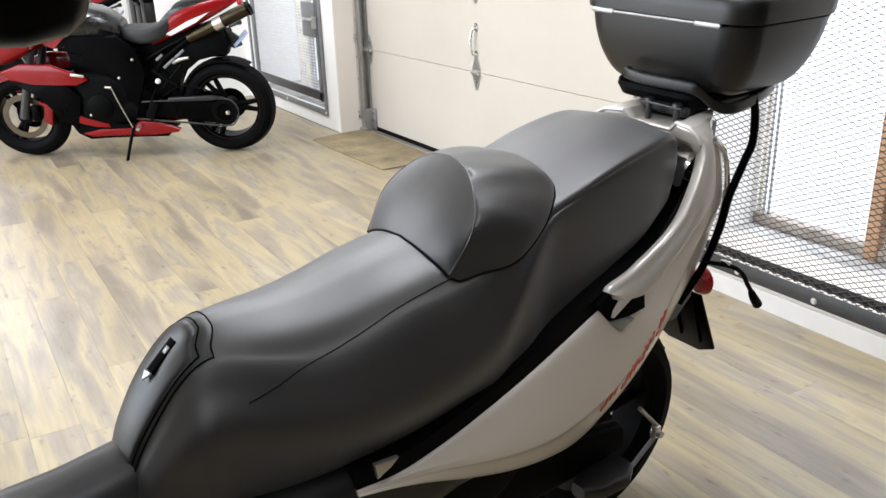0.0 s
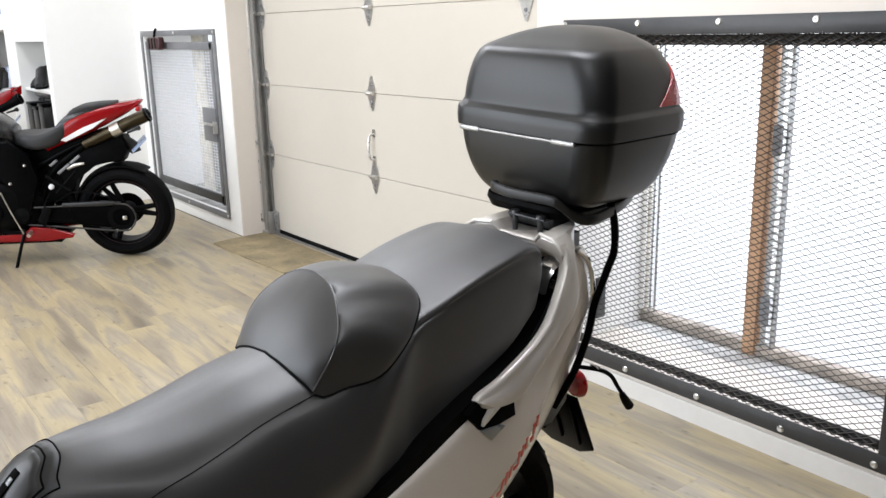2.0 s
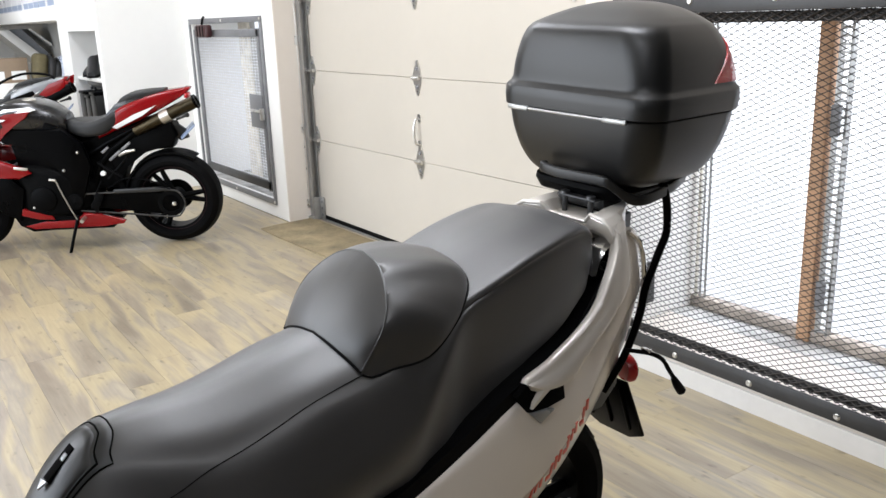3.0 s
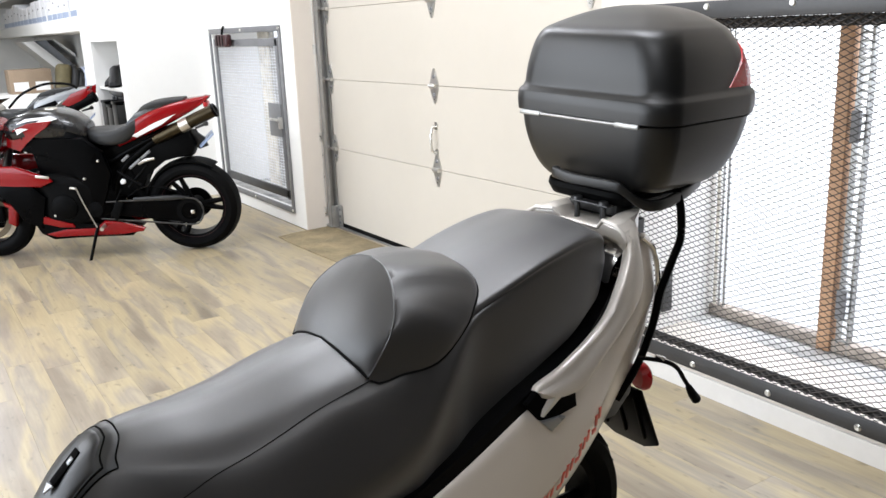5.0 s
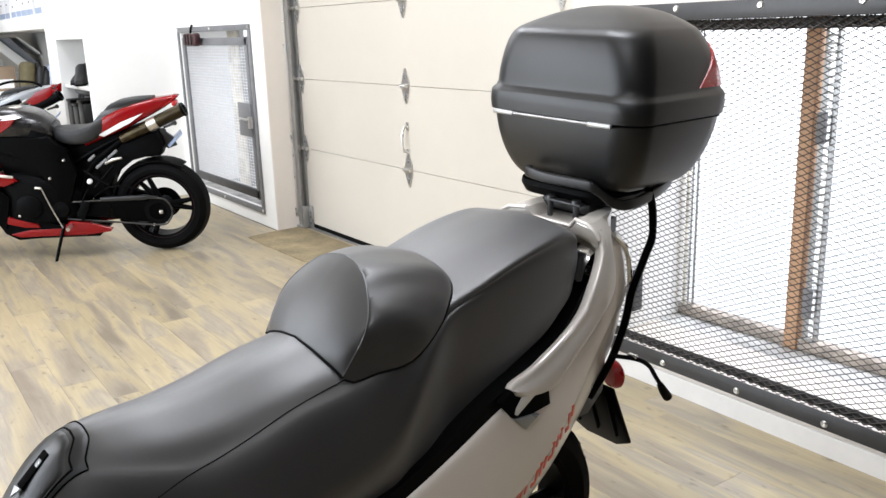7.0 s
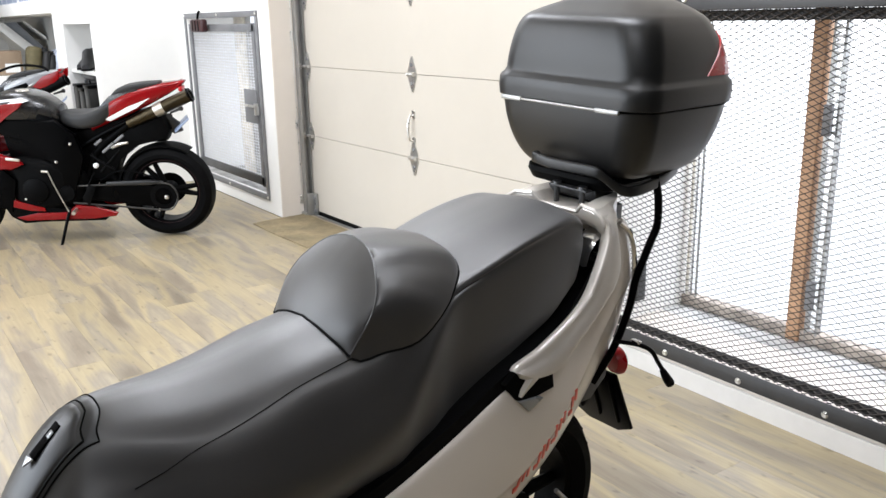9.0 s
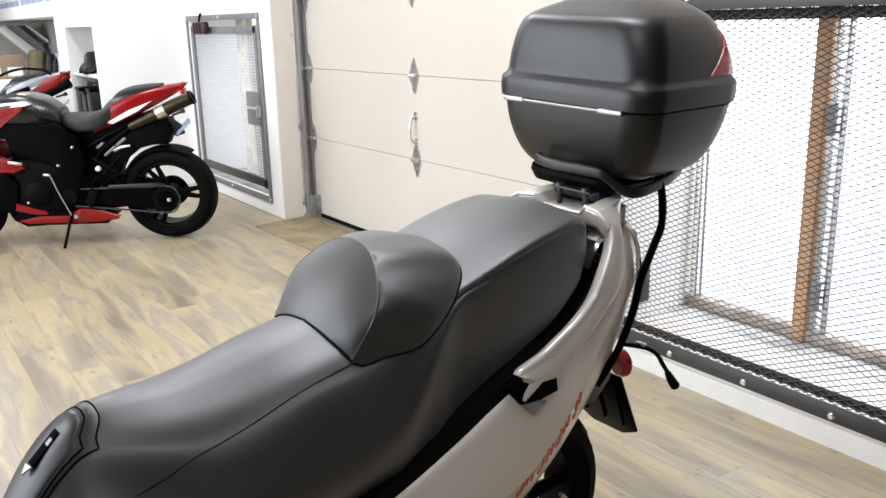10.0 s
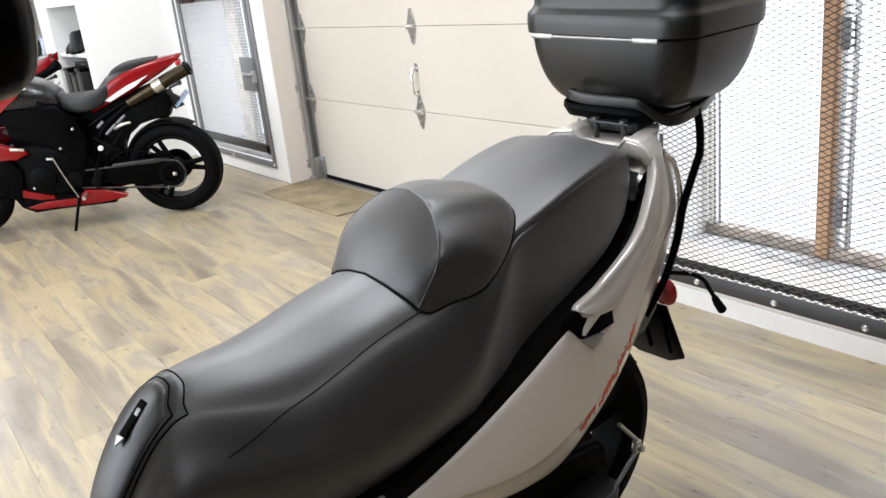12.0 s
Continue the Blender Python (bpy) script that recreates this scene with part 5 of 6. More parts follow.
def mirror_slab(name, outline, x, thick, material, parent, label="", both=True, bevel=0.008, lean=0.0):
    for s in (1, -1) if both else (1,):
        bm = slab(outline, thick, "yz", 0, bevel)
        for v in bm.verts:
            v.co.x = s * (v.co.x + x + lean * (v.co.z - outline[0][1]))
        part(name, bm, material, parent, label, sharp=0.5)


def sport_bike(m, label, main, accent, tank, tail_paint):
    b = thing("motorcycle", m, label, "motorcycle", "sport motorcycles")
    bike_wheel(b, 0.035, 0.325, 0.092, "rear_wheel", True)
    bike_wheel(b, -1.40, 0.30, 0.062, "front_wheel", False)

    def rings(rows, n=4):
        return loft([[(a, y, z + c) for a, c in rounded(2 * hw, h, min(hw, h / 2) * k, n)] for y, z, hw, h, k in curve_table(rows, 3)])

    tk = part("tank", rings([(-1.16, 0.90, 0.10, 0.12, 0.8), (-1.08, 0.92, 0.165, 0.17, 0.8), (-0.95, 0.935, 0.185, 0.20, 0.8), (-0.82, 0.93, 0.178, 0.21, 0.8), (-0.70, 0.905, 0.14, 0.19, 0.85), (-0.61, 0.875, 0.09, 0.13, 0.9)]), M[tank], b, "glossy dark fuel tank", sharp=1.0)
    def flash(name, outline, off, material, label):
        for sd in (1, -1):
            bm = slab(outline, 0.03, "yz", 0, 0.004)
            for q in bm.verts:
                bow = 0.9 * max(0, -0.98 - q.co.y) ** 1.3 + 0.18 * max(0, q.co.y + 0.86) + 0.45 * max(0, q.co.z - 0.97) + 0.22 * max(0, 0.90 - q.co.z)
                q.co.x = sd * (q.co.x + 0.190 + off - bow)
            part(name, bm, material, tk, label, sharp=0.5)

    flash("tank_border", [(-1.15, 0.885), (-1.08, 0.945), (-0.96, 1.002), (-0.80, 1.010), (-0.76, 0.990), (-0.84, 0.966), (-0.98, 0.93), (-1.10, 0.86)], 0.0, M[accent], "pale border of the tank flash")
    flash("tank_panel", [(-1.16, 0.80), (-1.14, 0.87), (-1.06, 0.928), (-0.95, 0.973), (-0.79, 0.984), (-0.82, 0.945), (-0.90, 0.895), (-0.98, 0.84), (-1.04, 0.78)], 0.004, M[main], "painted tank flash")
    part("filler_cap", lathe([(0, 0), (0.012, 0), (0.010, 0.04), (0, 0.045)], 24, "z", (0, -0.86, 1.034)), M["alu"], tk)
    part("rider_seat", rings([(-0.62, 0.855, 0.06, 0.09, 0.7), (-0.54, 0.845, 0.12, 0.10, 0.7), (-0.44, 0.84, 0.15, 0.10, 0.6), (-0.34, 0.865, 0.15, 0.11, 0.6), (-0.27, 0.91, 0.13, 0.10, 0.7), (-0.24, 0.95, 0.10, 0.06, 0.8)]), M["bike_vinyl"], b, "black rider seat", sharp=1.0)
    tail = part("tail", rings([(-0.40, 0.82, 0.11, 0.10, 0.6), (-0.28, 0.89, 0.125, 0.14, 0.6), (-0.12, 0.955, 0.115, 0.15, 0.6), (0.04, 1.01, 0.085, 0.11, 0.6), (0.16, 1.05, 0.05, 0.06, 0.7), (0.225, 1.078, 0.02, 0.02, 0.8)]), M[tail_paint], b, "painted tail cowl", sharp=1.0)
    part("pillion_pad", rings([(-0.27, 0.975, 0.06, 0.03, 0.7), (-0.2, 1.025, 0.095, 0.05, 0.7), (-0.08, 1.05, 0.09, 0.045, 0.7), (0.06, 1.066, 0.06, 0.03, 0.8)]), M["bike_vinyl"], tail, "black pillion pad", sharp=1.0)
    mirror_slab("tail_tip", [(-0.06, 0.965), (0.04, 1.035), (0.20, 1.088), (0.235, 1.082), (0.17, 1.03), (0.05, 0.975)], 0.075, 0.016, M[main], tail, "red tip of the tail", bevel=0.004, lean=-0.45)
    mirror_slab("seat_cheek", [(-0.33, 0.93), (-0.26, 1.0), (-0.12, 1.045), (-0.06, 1.035), (-0.18, 0.975), (-0.28, 0.915)], 0.112, 0.014, M["gunmetal"], tail, "grey cheek beside the pillion pad", bevel=0.003, lean=-0.25)
    mirror_slab("tail_flash", [(-0.30, 0.850), (-0.14, 0.930), (0.02, 0.988), (-0.08, 0.922), (-0.26, 0.838)], 0.122, 0.012, M[accent], tail, "pale flash on the tail", bevel=0.003)
    muf = part("muffler", tube([(0.075, -0.16, 0.81), (0.08, -0.02, 0.87), (0.08, 0.15, 0.945), (0.08, 0.268, 0.995)], [0.036, 0.042, 0.044, 0.043], 20, 4), M["titanium" if tail_paint == "red_paint" else "engine"], b, "underseat muffler")
    part("muffler_band", tube([(0.08, 0.03, 0.892), (0.08, 0.09, 0.918)], 0.0455, 20, 1), M["alu" if tail_paint == "red_paint" else "engine"], muf)
    part("muffler_mouth", lathe([(0, 0.026), (0.012, 0.030), (0.016, 0.046), (0, 0.05)], 24, "y"), M["gloss_black"], muf, at=pose(0.08, 0.264, 0.993, 24, 0, 0))
    part("link_pipe", tube([(0.06, -0.5, 0.42), (0.08, -0.40, 0.62), (0.075, -0.16, 0.81)], 0.024, 12, 4), M["engine"], b)
    part("rear_tray", slab([(-0.56, 0.76), (-0.36, 0.80), (-0.05, 0.90), (0.07, 0.85), (0.11, 0.76), (0.07, 0.68), (-0.12, 0.68), (-0.26, 0.58), (-0.30, 0.42), (-0.50, 0.42)], 0.15, "yz", 0, 0.02), M["engine"], b, "black tray and shock linkage")
    ph = part("plate_hanger", slab([(-0.02, 0.86), (0.06, 0.88), (0.16, 0.80), (0.18, 0.74), (0.12, 0.72), (0.03, 0.79)], 0.03, "yz", 0, 0.006), M["plastic"], b, "black plate hanger")
    part("plate", block((0.02, 0.175, 0.79), (0.15, 0.008, 0.13), 0.002, rot=pose(0, 0, 0, -48, 0, 18)), M["blue_grey"], ph, "blank blue-grey plate")
    part("tail_lamp", block((0, 0.20, 1.03), (0.09, 0.03, 0.035), 0.01), M["red_lens"], b)
    for s in (1, -1):
        part("turn_signal", tube([(s * 0.03, 0.10, 0.86), (s * 0.12, 0.13, 0.865), (s * 0.155, 0.14, 0.868)], [0.008, 0.010, 0.020], 10, 3), M["plastic"], b)
    part("hugger", loft([[(a, 0.035 + rr * math.cos(t), 0.325 + rr * math.sin(t)) for a, rr in ((-0.085, 0.318), (-0.085, 0.330), (0.0, 0.340), (0.085, 0.330), (0.085, 0.318), (0, 0.334))] for t in [radians(q) for q in range(58, 179, 8)]]), M["engine"], b, "black rear hugger", sharp=0.9)
    # frame and engine
    mirror_slab("frame_spar", [(-1.02, 0.88), (-0.80, 0.86), (-0.62, 0.86), (-0.50, 0.76), (-0.46, 0.60), (-0.56, 0.33), (-0.66, 0.34), (-0.66, 0.58), (-0.76, 0.72), (-1.02, 0.78)], 0.150, 0.05, M["gloss_black"], b, "black frame spar", bevel=0.012)
    mirror_slab("side_cover", [(-1.00, 0.93), (-0.72, 0.91), (-0.60, 0.84), (-0.56, 0.62), (-0.60, 0.42), (-0.80, 0.45), (-0.95, 0.62)], 0.125, 0.05, M["gloss_black"], b, bevel=0.014)
    part("engine", rings([(-1.02, 0.48, 0.13, 0.26, 0.4), (-0.90, 0.44, 0.18, 0.38, 0.35), (-0.72, 0.42, 0.19, 0.36, 0.35), (-0.56, 0.40, 0.16, 0.26, 0.4), (-0.48, 0.38, 0.10, 0.18, 0.4)]), M["engine"], b, "black engine")
    part("clutch_cover", lathe([(0.0, 0), (0.03, 0.0), (0.03, 0.055), (0.015, 0.085), (0, 0.09)], 28, "x", (0.185, -0.80, 0.39)), M["engine"], b)
    part("sprocket_cover", lathe([(0.0, 0), (0.025, 0.0), (0.02, 0.05), (0, 0.06)], 24, "x", (0.165, -0.60, 0.36)), M["engine"], b)
    for y, z in ((-0.74, 0.46), (-0.88, 0.33), (-0.53, 0.70), (-0.64, 0.58)):
        part("bolt", lathe([(0, 0), (0.012, 0), (0.010, 0.008), (0, 0.010)], 10, "x", (0.176, y, z)), M["alu"], b)
    part("pivot_cap", lathe([(0, 0), (0.02, 0.0), (0.016, 0.015), (0, 0.019)], 20, "x", (0.168, -0.385, 0.548)), M["white_paint"], b, "pale round cap")
    # swingarm, chain, foot controls
    mirror_slab("swingarm", [(-0.50, 0.40), (-0.36, 0.41), (0.0, 0.395), (0.10, 0.37), (0.14, 0.30), (0.08, 0.25), (-0.02, 0.235), (-0.46, 0.30)], 0.125, 0.045, M["gloss_black"], b, "black swingarm", bevel=0.012)
    loop = [(0.156, -0.58, 0.405), (0.156, -0.25, 0.408), (0.156, 0.035, 0.410), (0.156, 0.103, 0.382), (0.156, 0.130, 0.315), (0.156, 0.103, 0.248), (0.156, 0.035, 0.220), (0.156, -0.25, 0.252), (0.156, -0.58, 0.288)]
    part("chain", tube(loop, 0.0065, 6, 4), M["chain"], b, "dark greasy chain")
    part("sprocket", lathe([(-0.004, 0.06), (-0.004, 0.092), (0.004, 0.092), (0.004, 0.06)], 36, "x", (0.150, 0.035, 0.315)), M["engine"], b)
    part("axle_block", block((0.152, 0.055, 0.31), (0.02, 0.028, 0.026), 0.006), M["alu"], b)
    part("chain_guard", slab([(-0.34, 0.43), (-0.05, 0.435), (0.04, 0.42), (-0.05, 0.40), (-0.34, 0.405)], 0.03, "yz", 0.15, 0.005), M["plastic"], b)
    part("shift_rod", tube([(0.20, -0.70, 0.52), (0.205, -0.66, 0.40), (0.205, -0.60, 0.24)], 0.0042, 8, 2), M["alu"], b, "bright shift rod")
    part("shift_lever", tube([(0.20, -0.74, 0.525), (0.20, -0.70, 0.52)], 0.009, 8, 1), M["alu"], b)
    part("foot_peg", tube([(0.16, -0.56, 0.245), (0.27, -0.545, 0.245)], 0.013, 10, 1), M["alu"], b)
    part("heel_plate", slab([(-0.50, 0.33), (-0.44, 0.42), (-0.40, 0.40), (-0.46, 0.27)], 0.01, "yz", 0.19, 0.003), M["engine"], b)
    part("rear_peg", tube([(0.15, -0.36, 0.50), (0.16, -0.28, 0.58), (0.19, -0.20, 0.66)], [0.012, 0.010, 0.008], 8, 3), M["engine"], b)
    for y, z, ln in ((-0.30, 0.66, 0.10), (-0.22, 0.72, 0.08), (-0.36, 0.70, 0.06)):
        part("peg_bracket", block((0.135, y, z), (0.02, ln, 0.018), 0.004, rot=pose(0, 0, 0, 38)), M["frame_grey"], b)
    part("passenger_peg", tube([(0.14, -0.27, 0.66), (0.17, -0.21, 0.69), (0.175, -0.15, 0.70)], [0.010, 0.012, 0.009], 8, 2), M["alu"], b, "folded bright passenger peg")
    part("heel_guard", tube([(0.185, -0.50, 0.30), (0.19, -0.44, 0.43), (0.185, -0.40, 0.50)], 0.005, 8, 3), M["engine"], b)
    part("peg_hanger", tube([(0.15, -0.42, 0.62), (0.17, -0.33, 0.56), (0.18, -0.26, 0.52)], 0.009, 8, 3), M["engine"], b)
    part("brake_hose", tube([(0.10, -0.40, 0.42), (0.14, -0.25, 0.50), (0.13, -0.08, 0.47), (0.12, 0.0, 0.40)], 0.005, 8, 4), M["rubber"], b)
    part("sub_frame", tube([(0.09, -0.50, 0.66), (0.095, -0.25, 0.79), (0.06, 0.02, 0.90)], 0.016, 10, 3), M["gloss_black"], b)
    part("shock", tube([(0.05, -0.30, 0.40), (0.05, -0.40, 0.72)], 0.03, 12, 1), M["engine"], b)
    part("side_stand", tube([(0.17, -0.60, 0.26), (0.215, -0.635, 0.13), (0.25, -0.67, 0.0)], 0.011, 8, 3), M["gloss_black"], b, "black side stand")
    part("stand_foot", block((0.258, -0.672, 0.004), (0.05, 0.035, 0.010), 0.003), M["gloss_black"], b)
    # fairings
    mirror_slab("side_fairing", [(-1.42, 0.65), (-1.28, 0.70), (-1.08, 0.69), (-0.87, 0.605), (-0.845, 0.575), (-0.93, 0.54), (-1.06, 0.555), (-1.22, 0.565), (-1.36, 0.59)], 0.205, 0.04, M[main], b, "painted side fairing", bevel=0.013)
    mirror_slab("inner_fairing", [(-1.36, 0.56), (-1.05, 0.60), (-0.92, 0.46), (-0.98, 0.24), (-1.10, 0.30), (-1.18, 0.46)], 0.175, 0.03, M["gloss_black"], b, bevel=0.010)
    mirror_slab("belly_pan", [(-1.13, 0.46), (-1.09, 0.43), (-0.95, 0.29), (-0.78, 0.285), (-0.62, 0.24), (-0.54, 0.26), (-0.44, 0.175), (-0.92, 0.155), (-1.0, 0.20)], 0.160, 0.03, M["gloss_black"], b, "black belly pan", bevel=0.010)
    mirror_slab("belly_stripe", [(-1.22, 0.44), (-1.10, 0.388), (-0.95, 0.315), (-0.77, 0.27), (-0.76, 0.24), (-0.86, 0.245), (-0.97, 0.275), (-1.10, 0.35), (-1.21, 0.41)], 0.176, 0.02, M[main], b, "red stripe on the belly pan", bevel=0.006)
    mirror_slab("belly_tail", [(-0.98, 0.20), (-0.82, 0.232), (-0.62, 0.222), (-0.56, 0.275), (-0.45, 0.262), (-0.28, 0.215), (-0.30, 0.190), (-0.44, 0.178), (-0.90, 0.172)], 0.163, 0.026, M[main], b, "red end of the belly pan", bevel=0.006)
    part("belly_floor", block((0, -0.66, 0.165), (0.30, 0.56, 0.02), 0.006), M["gloss_black"], b)
    part("silver_badge", block((0.228, -0.90, 0.615), (0.004, 0.09, 0.018), 0.001, rot=pose(0, 0, 0, -8)), M["alu"], b, "small pale badge")
    part("nose_fairing", rings([(-1.64, 0.80, 0.06, 0.10, 0.7), (-1.56, 0.80, 0.16, 0.24, 0.6), (-1.44, 0.83, 0.21, 0.30, 0.5), (-1.30, 0.85, 0.215, 0.26, 0.5), (-1.20, 0.85, 0.19, 0.14, 0.5)]), M[main], b, "painted nose fairing", sharp=1.0)
    part("headlamp", block((0, -1.61, 0.80), (0.20, 0.05, 0.07), 0.02, 3), M["clear_lens"], b)
    part("windscreen", loft([[(x * hw, y + 0.05 * x * x, z) for x in (-1, -0.5, 0, 0.5, 1)] + [(x * hw * 0.97, y + 0.008 + 0.05 * x * x, z) for x in (1, 0.5, 0, -0.5, -1)] for y, z, hw in ((-1.50, 0.95, 0.17), (-1.36, 1.04, 0.15), (-1.22, 1.11, 0.10))]), M["gloss_black"], b, "dark smoked windscreen", sharp=0.9)
    part("front_fender", loft([[(a, -1.40 + rr * math.cos(t), 0.30 + rr * math.sin(t)) for a, rr in ((-0.075, 0.27), (-0.07, 0.315), (0.0, 0.335), (0.07, 0.315), (0.075, 0.27), (0.06, 0.305), (0, 0.322), (-0.06, 0.305))] for t in [radians(q) for q in range(20, 161, 10)]]), M[main], b, "painted front fender", sharp=0.9)
    for s in (1, -1):
        part("fork_leg", tube([(s * 0.095, -1.39, 0.30), (s * 0.10, -1.20, 0.88)], [0.030, 0.026], 12, 1), M["frame_black"], b)
        part("clip_on", tube([(s * 0.10, -1.17, 0.91), (s * 0.33, -1.10, 0.87)], 0.013, 10, 1), M["rubber"], b)
        part("rear_view", block((s * 0.33, -1.42, 1.03), (0.14, 0.04, 0.07), 0.015, 3), M["gloss_black"], b)
        part("brake_caliper", block((s * 0.085, -1.30, 0.33), (0.04, 0.06, 0.11), 0.012), M["gloss_black"], b)
    part("fender_tail", slab([(-1.22, 0.42), (-1.17, 0.36), (-1.20, 0.24), (-1.25, 0.27)], 0.05, "yz", 0.085, 0.008), M[main], b)
    return b


sport_bike(pose(-0.045, -0.850, 0, 0, 4, -31.9), "red and black sport motorcycle on its side stand", "red_paint", "white_paint", "gunmetal", "red_paint")
second = sport_bike(pose(-2.50, -1.13, 0, 0, 4, -31.9), "red motorcycle with pale grey tank and tail cover", "red_paint", "white_paint", "alu", "bike_grey")

# strap over the seat, dark flash and red corner that set the second machine apart
part("seat_strap", tube([(0.09, -0.50, 0.93), (0.08, -0.36, 1.05), (0.07, -0.15, 1.125), (0.06, 0.05, 1.115), (0.05, 0.12, 1.075)], 0.011, 8, 5), M["rubber"], second, "black strap arched over the seat")
for s in (1, -1):
    part("dark_flash", slab([(-0.42, 0.845), (-0.22, 0.935), (-0.06, 0.985), (-0.04, 0.955), (-0.12, 0.905), (-0.36, 0.815)], 0.012, "yz", s * 0.134, 0.003), M["gloss_black"], second, "black flash on the pale tail")
    part("red_corner", slab([(-0.02, 0.945), (0.08, 1.035), (0.23, 1.085), (0.22, 1.01), (0.12, 0.94), (0.04, 0.925)], 0.012, "yz", s * 0.112, 0.003), M["red_paint"], second, "red corner of the tail")

# ------------------------------------------------------------------ goods on the shelves
box = thing("cardboard_box", pose(-6.3, -0.96, 0.86), "brown cardboard box with two white labels", "box")
part("box", block((0, 0, 0.15), (0.40, 0.50, 0.30), 0.006), M["cardboard"], box)
for y in (-0.12, 0.13):
    part("paper_label", block((0.2015, y, 0.09), (0.003, 0.17, 0.11)), M["paper"], box, "white paper label")
solo("low_bench", block((-6.3, -1.15, 0.43), (1.0, 1.6, 0.86), 0.01), M["wall_white"], Matrix(), "white painted low bench in the bay", "bench")
cushion = thing("cushion", pose(-6.05, -0.61, 0.86, 0, 8, 90), "olive cushion stood on edge", "cushion")
part("cushion_cover", block((0, 0, 0.17), (0.16, 0.36, 0.36), 0.06, 4), M["olive"], cushion)
for i, (x, h, m) in enumerate(((-0.50, 0.31, "dark_cloth"), (-0.43, 0.26, "dark_cloth"), (-0.36, 0.28, "pale_cloth"), (-0.29, 0.20, "dark_cloth"))):
    j = thing("jacket", pose(-6.0, x, 0.86, 0, 10, 90), "dark folded riding jacket" if m == "dark_cloth" else "pale blue folded riding jacket", "jacket", "folded jackets")
    part("cloth_fold", loft([[(a * k, b * k, z) for a, b in rounded(0.085, 0.40, 0.04, 4)] for z, k in ((0, 0.9), (0.05, 1.05), (h * 0.6, 1.0), (h * 0.9, 0.8), (h, 0.4))]), M[m], j, sharp=1.0)
    part("collar", tube([(-0.03, -0.12, h * 0.95), (0, 0, h * 1.04), (-0.03, 0.12, h * 0.95)], 0.025, 8, 4), M[m], j)

shoe = thing("riding_shoe", pose(-2.80, -0.66, 1.035, 0, 0, 70), "black leather riding shoe on the niche shelf", "shoe")
part("upper", loft([[(a, y, z + b) for a, b in rounded(w, h, min(w, h) * 0.45, 4)] for y, z, w, h in ((-0.17, 0.03, 0.06, 0.05), (-0.10, 0.045, 0.10, 0.075), (0.0, 0.07, 0.10, 0.12), (0.08, 0.10, 0.10, 0.19), (0.13, 0.10, 0.08, 0.20))]), M["dark_cloth"], shoe, sharp=1.0)
part("sole", slab([(-0.055 * k, y) for y, k in ((-0.18, 0.5), (-0.1, 1), (0, 0.8), (0.14, 0.8))] + [(0.055 * k, y) for y, k in ((0.14, 0.8), (0, 0.8), (-0.1, 1), (-0.18, 0.5))], 0.02, "xy", 0.01, 0.004), M["rubber"], shoe)
shoe2 = copy_thing(shoe, pose(-3.04, -0.60, 1.035, 0, 0, 50))
for x, w, h in ((-2.66, 0.20, 0.31), (-2.89, 0.20, 0.27), (-3.12, 0.20, 0.30)):
    c = thing("battery_case", pose(x, -0.61, 0.565), "black plastic battery case with ribbed lid", "case", "cases in the niche")
    part("case", block((0, 0, h / 2), (w, 0.24, h), 0.012), M["plastic"], c)
    part("case_lid", block((0, 0, h + 0.015), (w + 0.012, 0.252, 0.03), 0.008), M["gloss_black"], c)
    for q in (-0.06, 0.06):
        part("terminal", lathe([(0, 0), (0.03, 0), (0.03, 0.015), (0, 0.018)], 12, "z", (q, 0, h + 0.03)), M["plastic_grey"], c)
helm = thing("folded_cover", pose(-2.85, -0.52, 0.955), "grey folded cover under the shelf", "cover")
part("cloth_fold", loft([[(a * k, b * k, z) for a, b in rounded(0.6, 0.3, 0.08, 4)] for z, k in ((-0.02, 0.8), (0.01, 1.0), (0.04, 1.0), (0.075, 0.8))]), M["frame_grey"], helm, sharp=1.0)


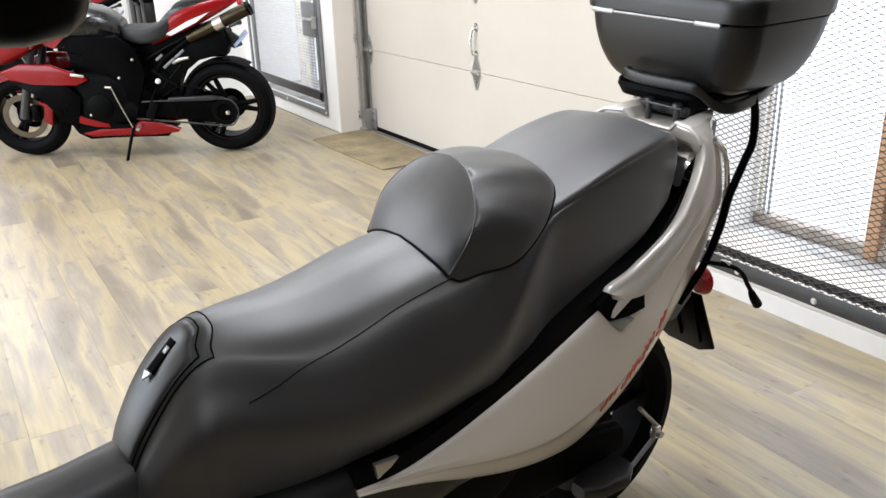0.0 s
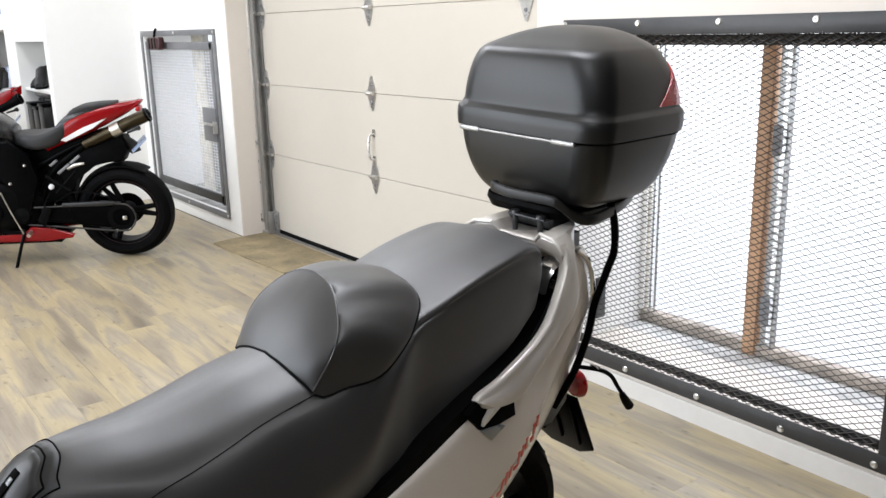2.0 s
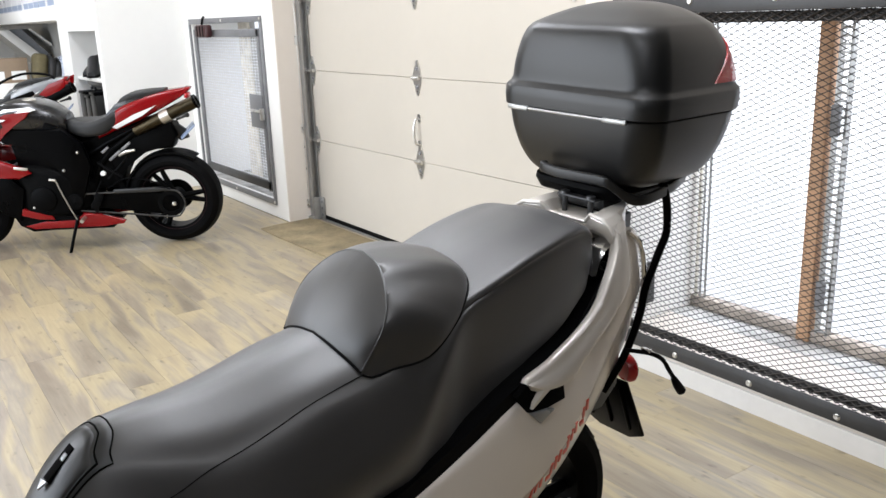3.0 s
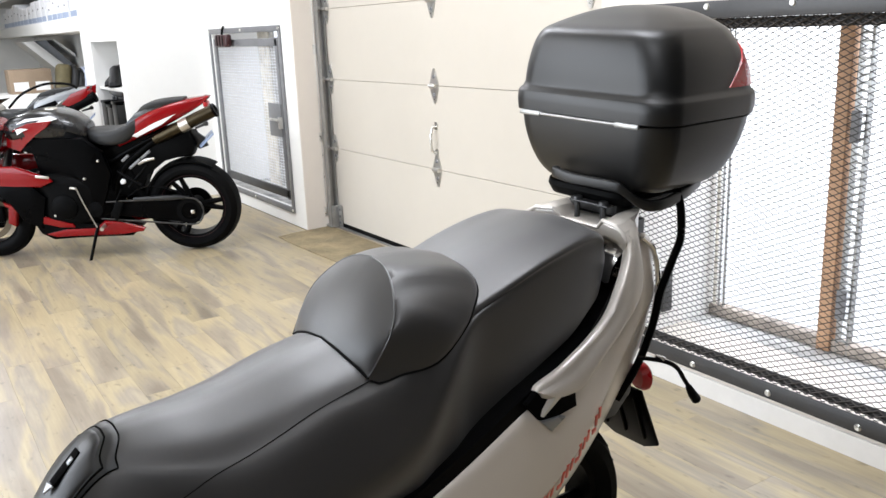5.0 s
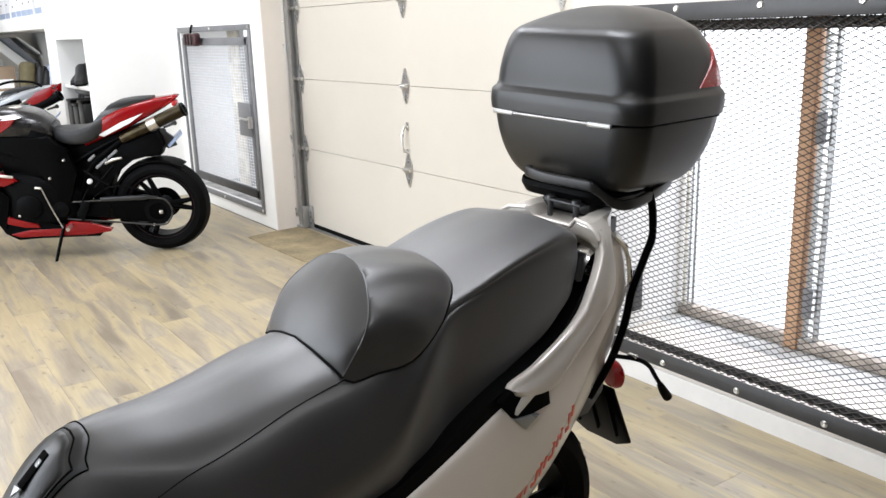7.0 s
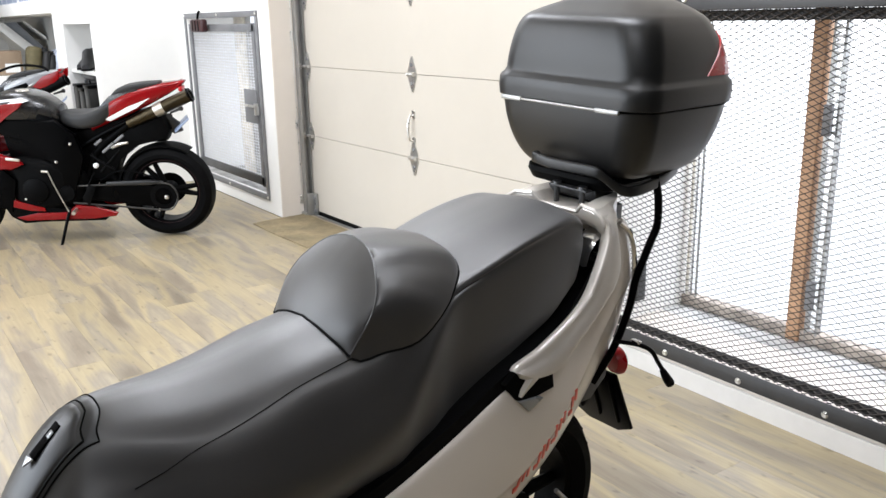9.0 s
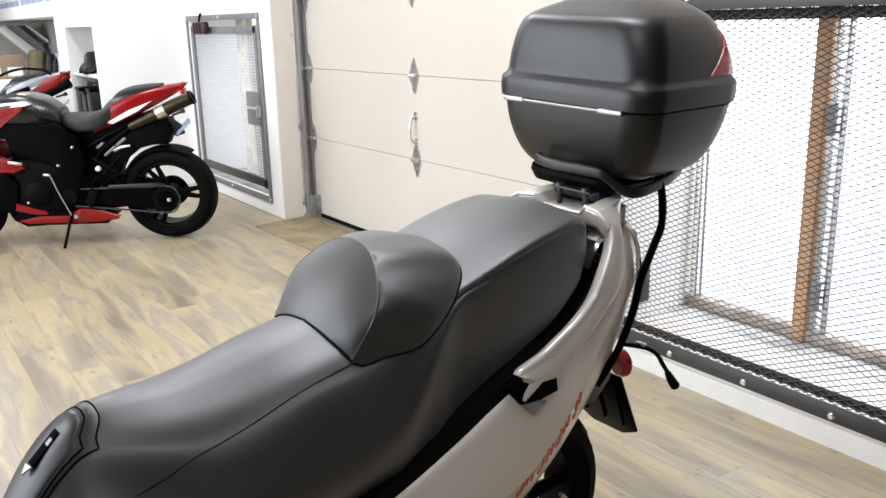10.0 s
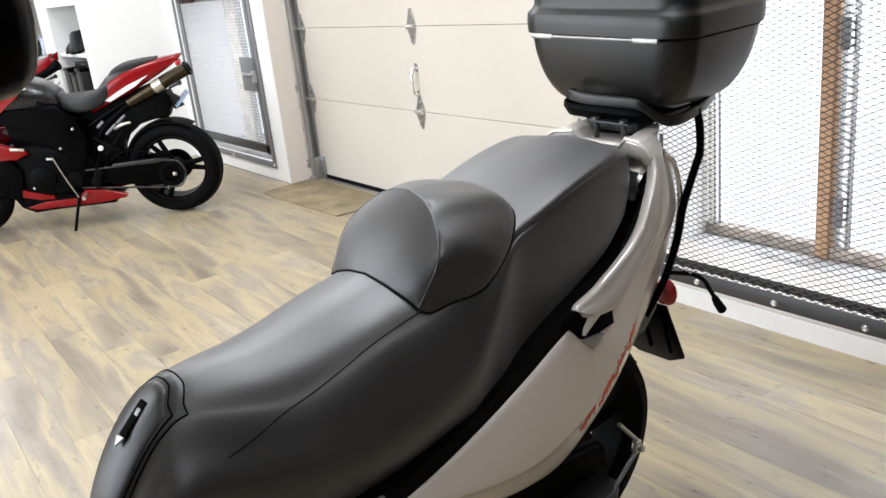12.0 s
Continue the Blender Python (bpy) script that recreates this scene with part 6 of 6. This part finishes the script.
# ------------------------------------------------------------------ added ceiling lamps, out of view
def ceiling_light(x, y, watts):
    c = thing("ceiling_light", pose(x, y, CEIL - 0.02), "unseen ceiling lamp, added to light the shop", "ceiling lamp", "ceiling lamps")
    part("lamp_housing", block((0, 0, -0.03), (1.3, 0.64, 0.07), 0.01), M["ceiling"], c)
    for s in (-0.21, -0.07, 0.07, 0.21):
        part("tube", tube([(-0.60, s, -0.085), (0.60, s, -0.085)], 0.014, 10, 1), M["lamp_glow"], c)
    area("added_lamp_light", pose(x, y, CEIL - 0.14), 1.25, 0.60, watts, (1.0, 0.985, 0.98))


for x, y, q in LAMPS:
    ceiling_light(x, y, q)


# ------------------------------------------------------------------ floor planks
def planks():
    rng = random.Random(11)
    L, W, G = 1.22, 0.152, 0.0005
    me = finish(block((0, 0, -0.003), (L - G, W - G, 0.006), 0.0003, 1), "plank", M["plank"])
    rest_v, rest_f = [], []
    y = -0.012 - W / 2
    while y > -8:
        shift = rng.uniform(0, L)
        x = -12.0 + shift - L
        while x < 8.75:
            near = -2.6 < x < 6.2 and y > -4.0
            if near:
                ob = new("plank", me)
                ob.parent, ob.location = floor, (x, y, 0)
            else:
                k = len(rest_v)
                a, b, c, d = max(-12.19, x - (L - G) / 2), min(8.19, x + (L - G) / 2), y - (W - G) / 2, y + (W - G) / 2
                rest_v += [(a, c, 0), (b, c, 0), (b, d, 0), (a, d, 0), (a, c, -0.006), (b, c, -0.006), (b, d, -0.006), (a, d, -0.006)]
                rest_f += [(k, k + 1, k + 2, k + 3), (k, k + 1, k + 5, k + 4), (k + 1, k + 2, k + 6, k + 5), (k + 2, k + 3, k + 7, k + 6), (k + 3, k, k + 4, k + 7)]
            x += L
        y -= W
    m2 = bpy.data.meshes.new("far_planks")
    m2.from_pydata(rest_v, [], rest_f)
    m2.materials.append(M["plank"])
    ob = new("far_planks", m2)
    ob.parent = floor
    tagged(ob, "vinyl planks farther off", kind="stuff")
    # short strips of floor in the door recess
    bm = block((1.6, 0.125, -0.003), (3.2, 0.27, 0.006))
    part("plank", bm, M["plank"], floor)


planks()
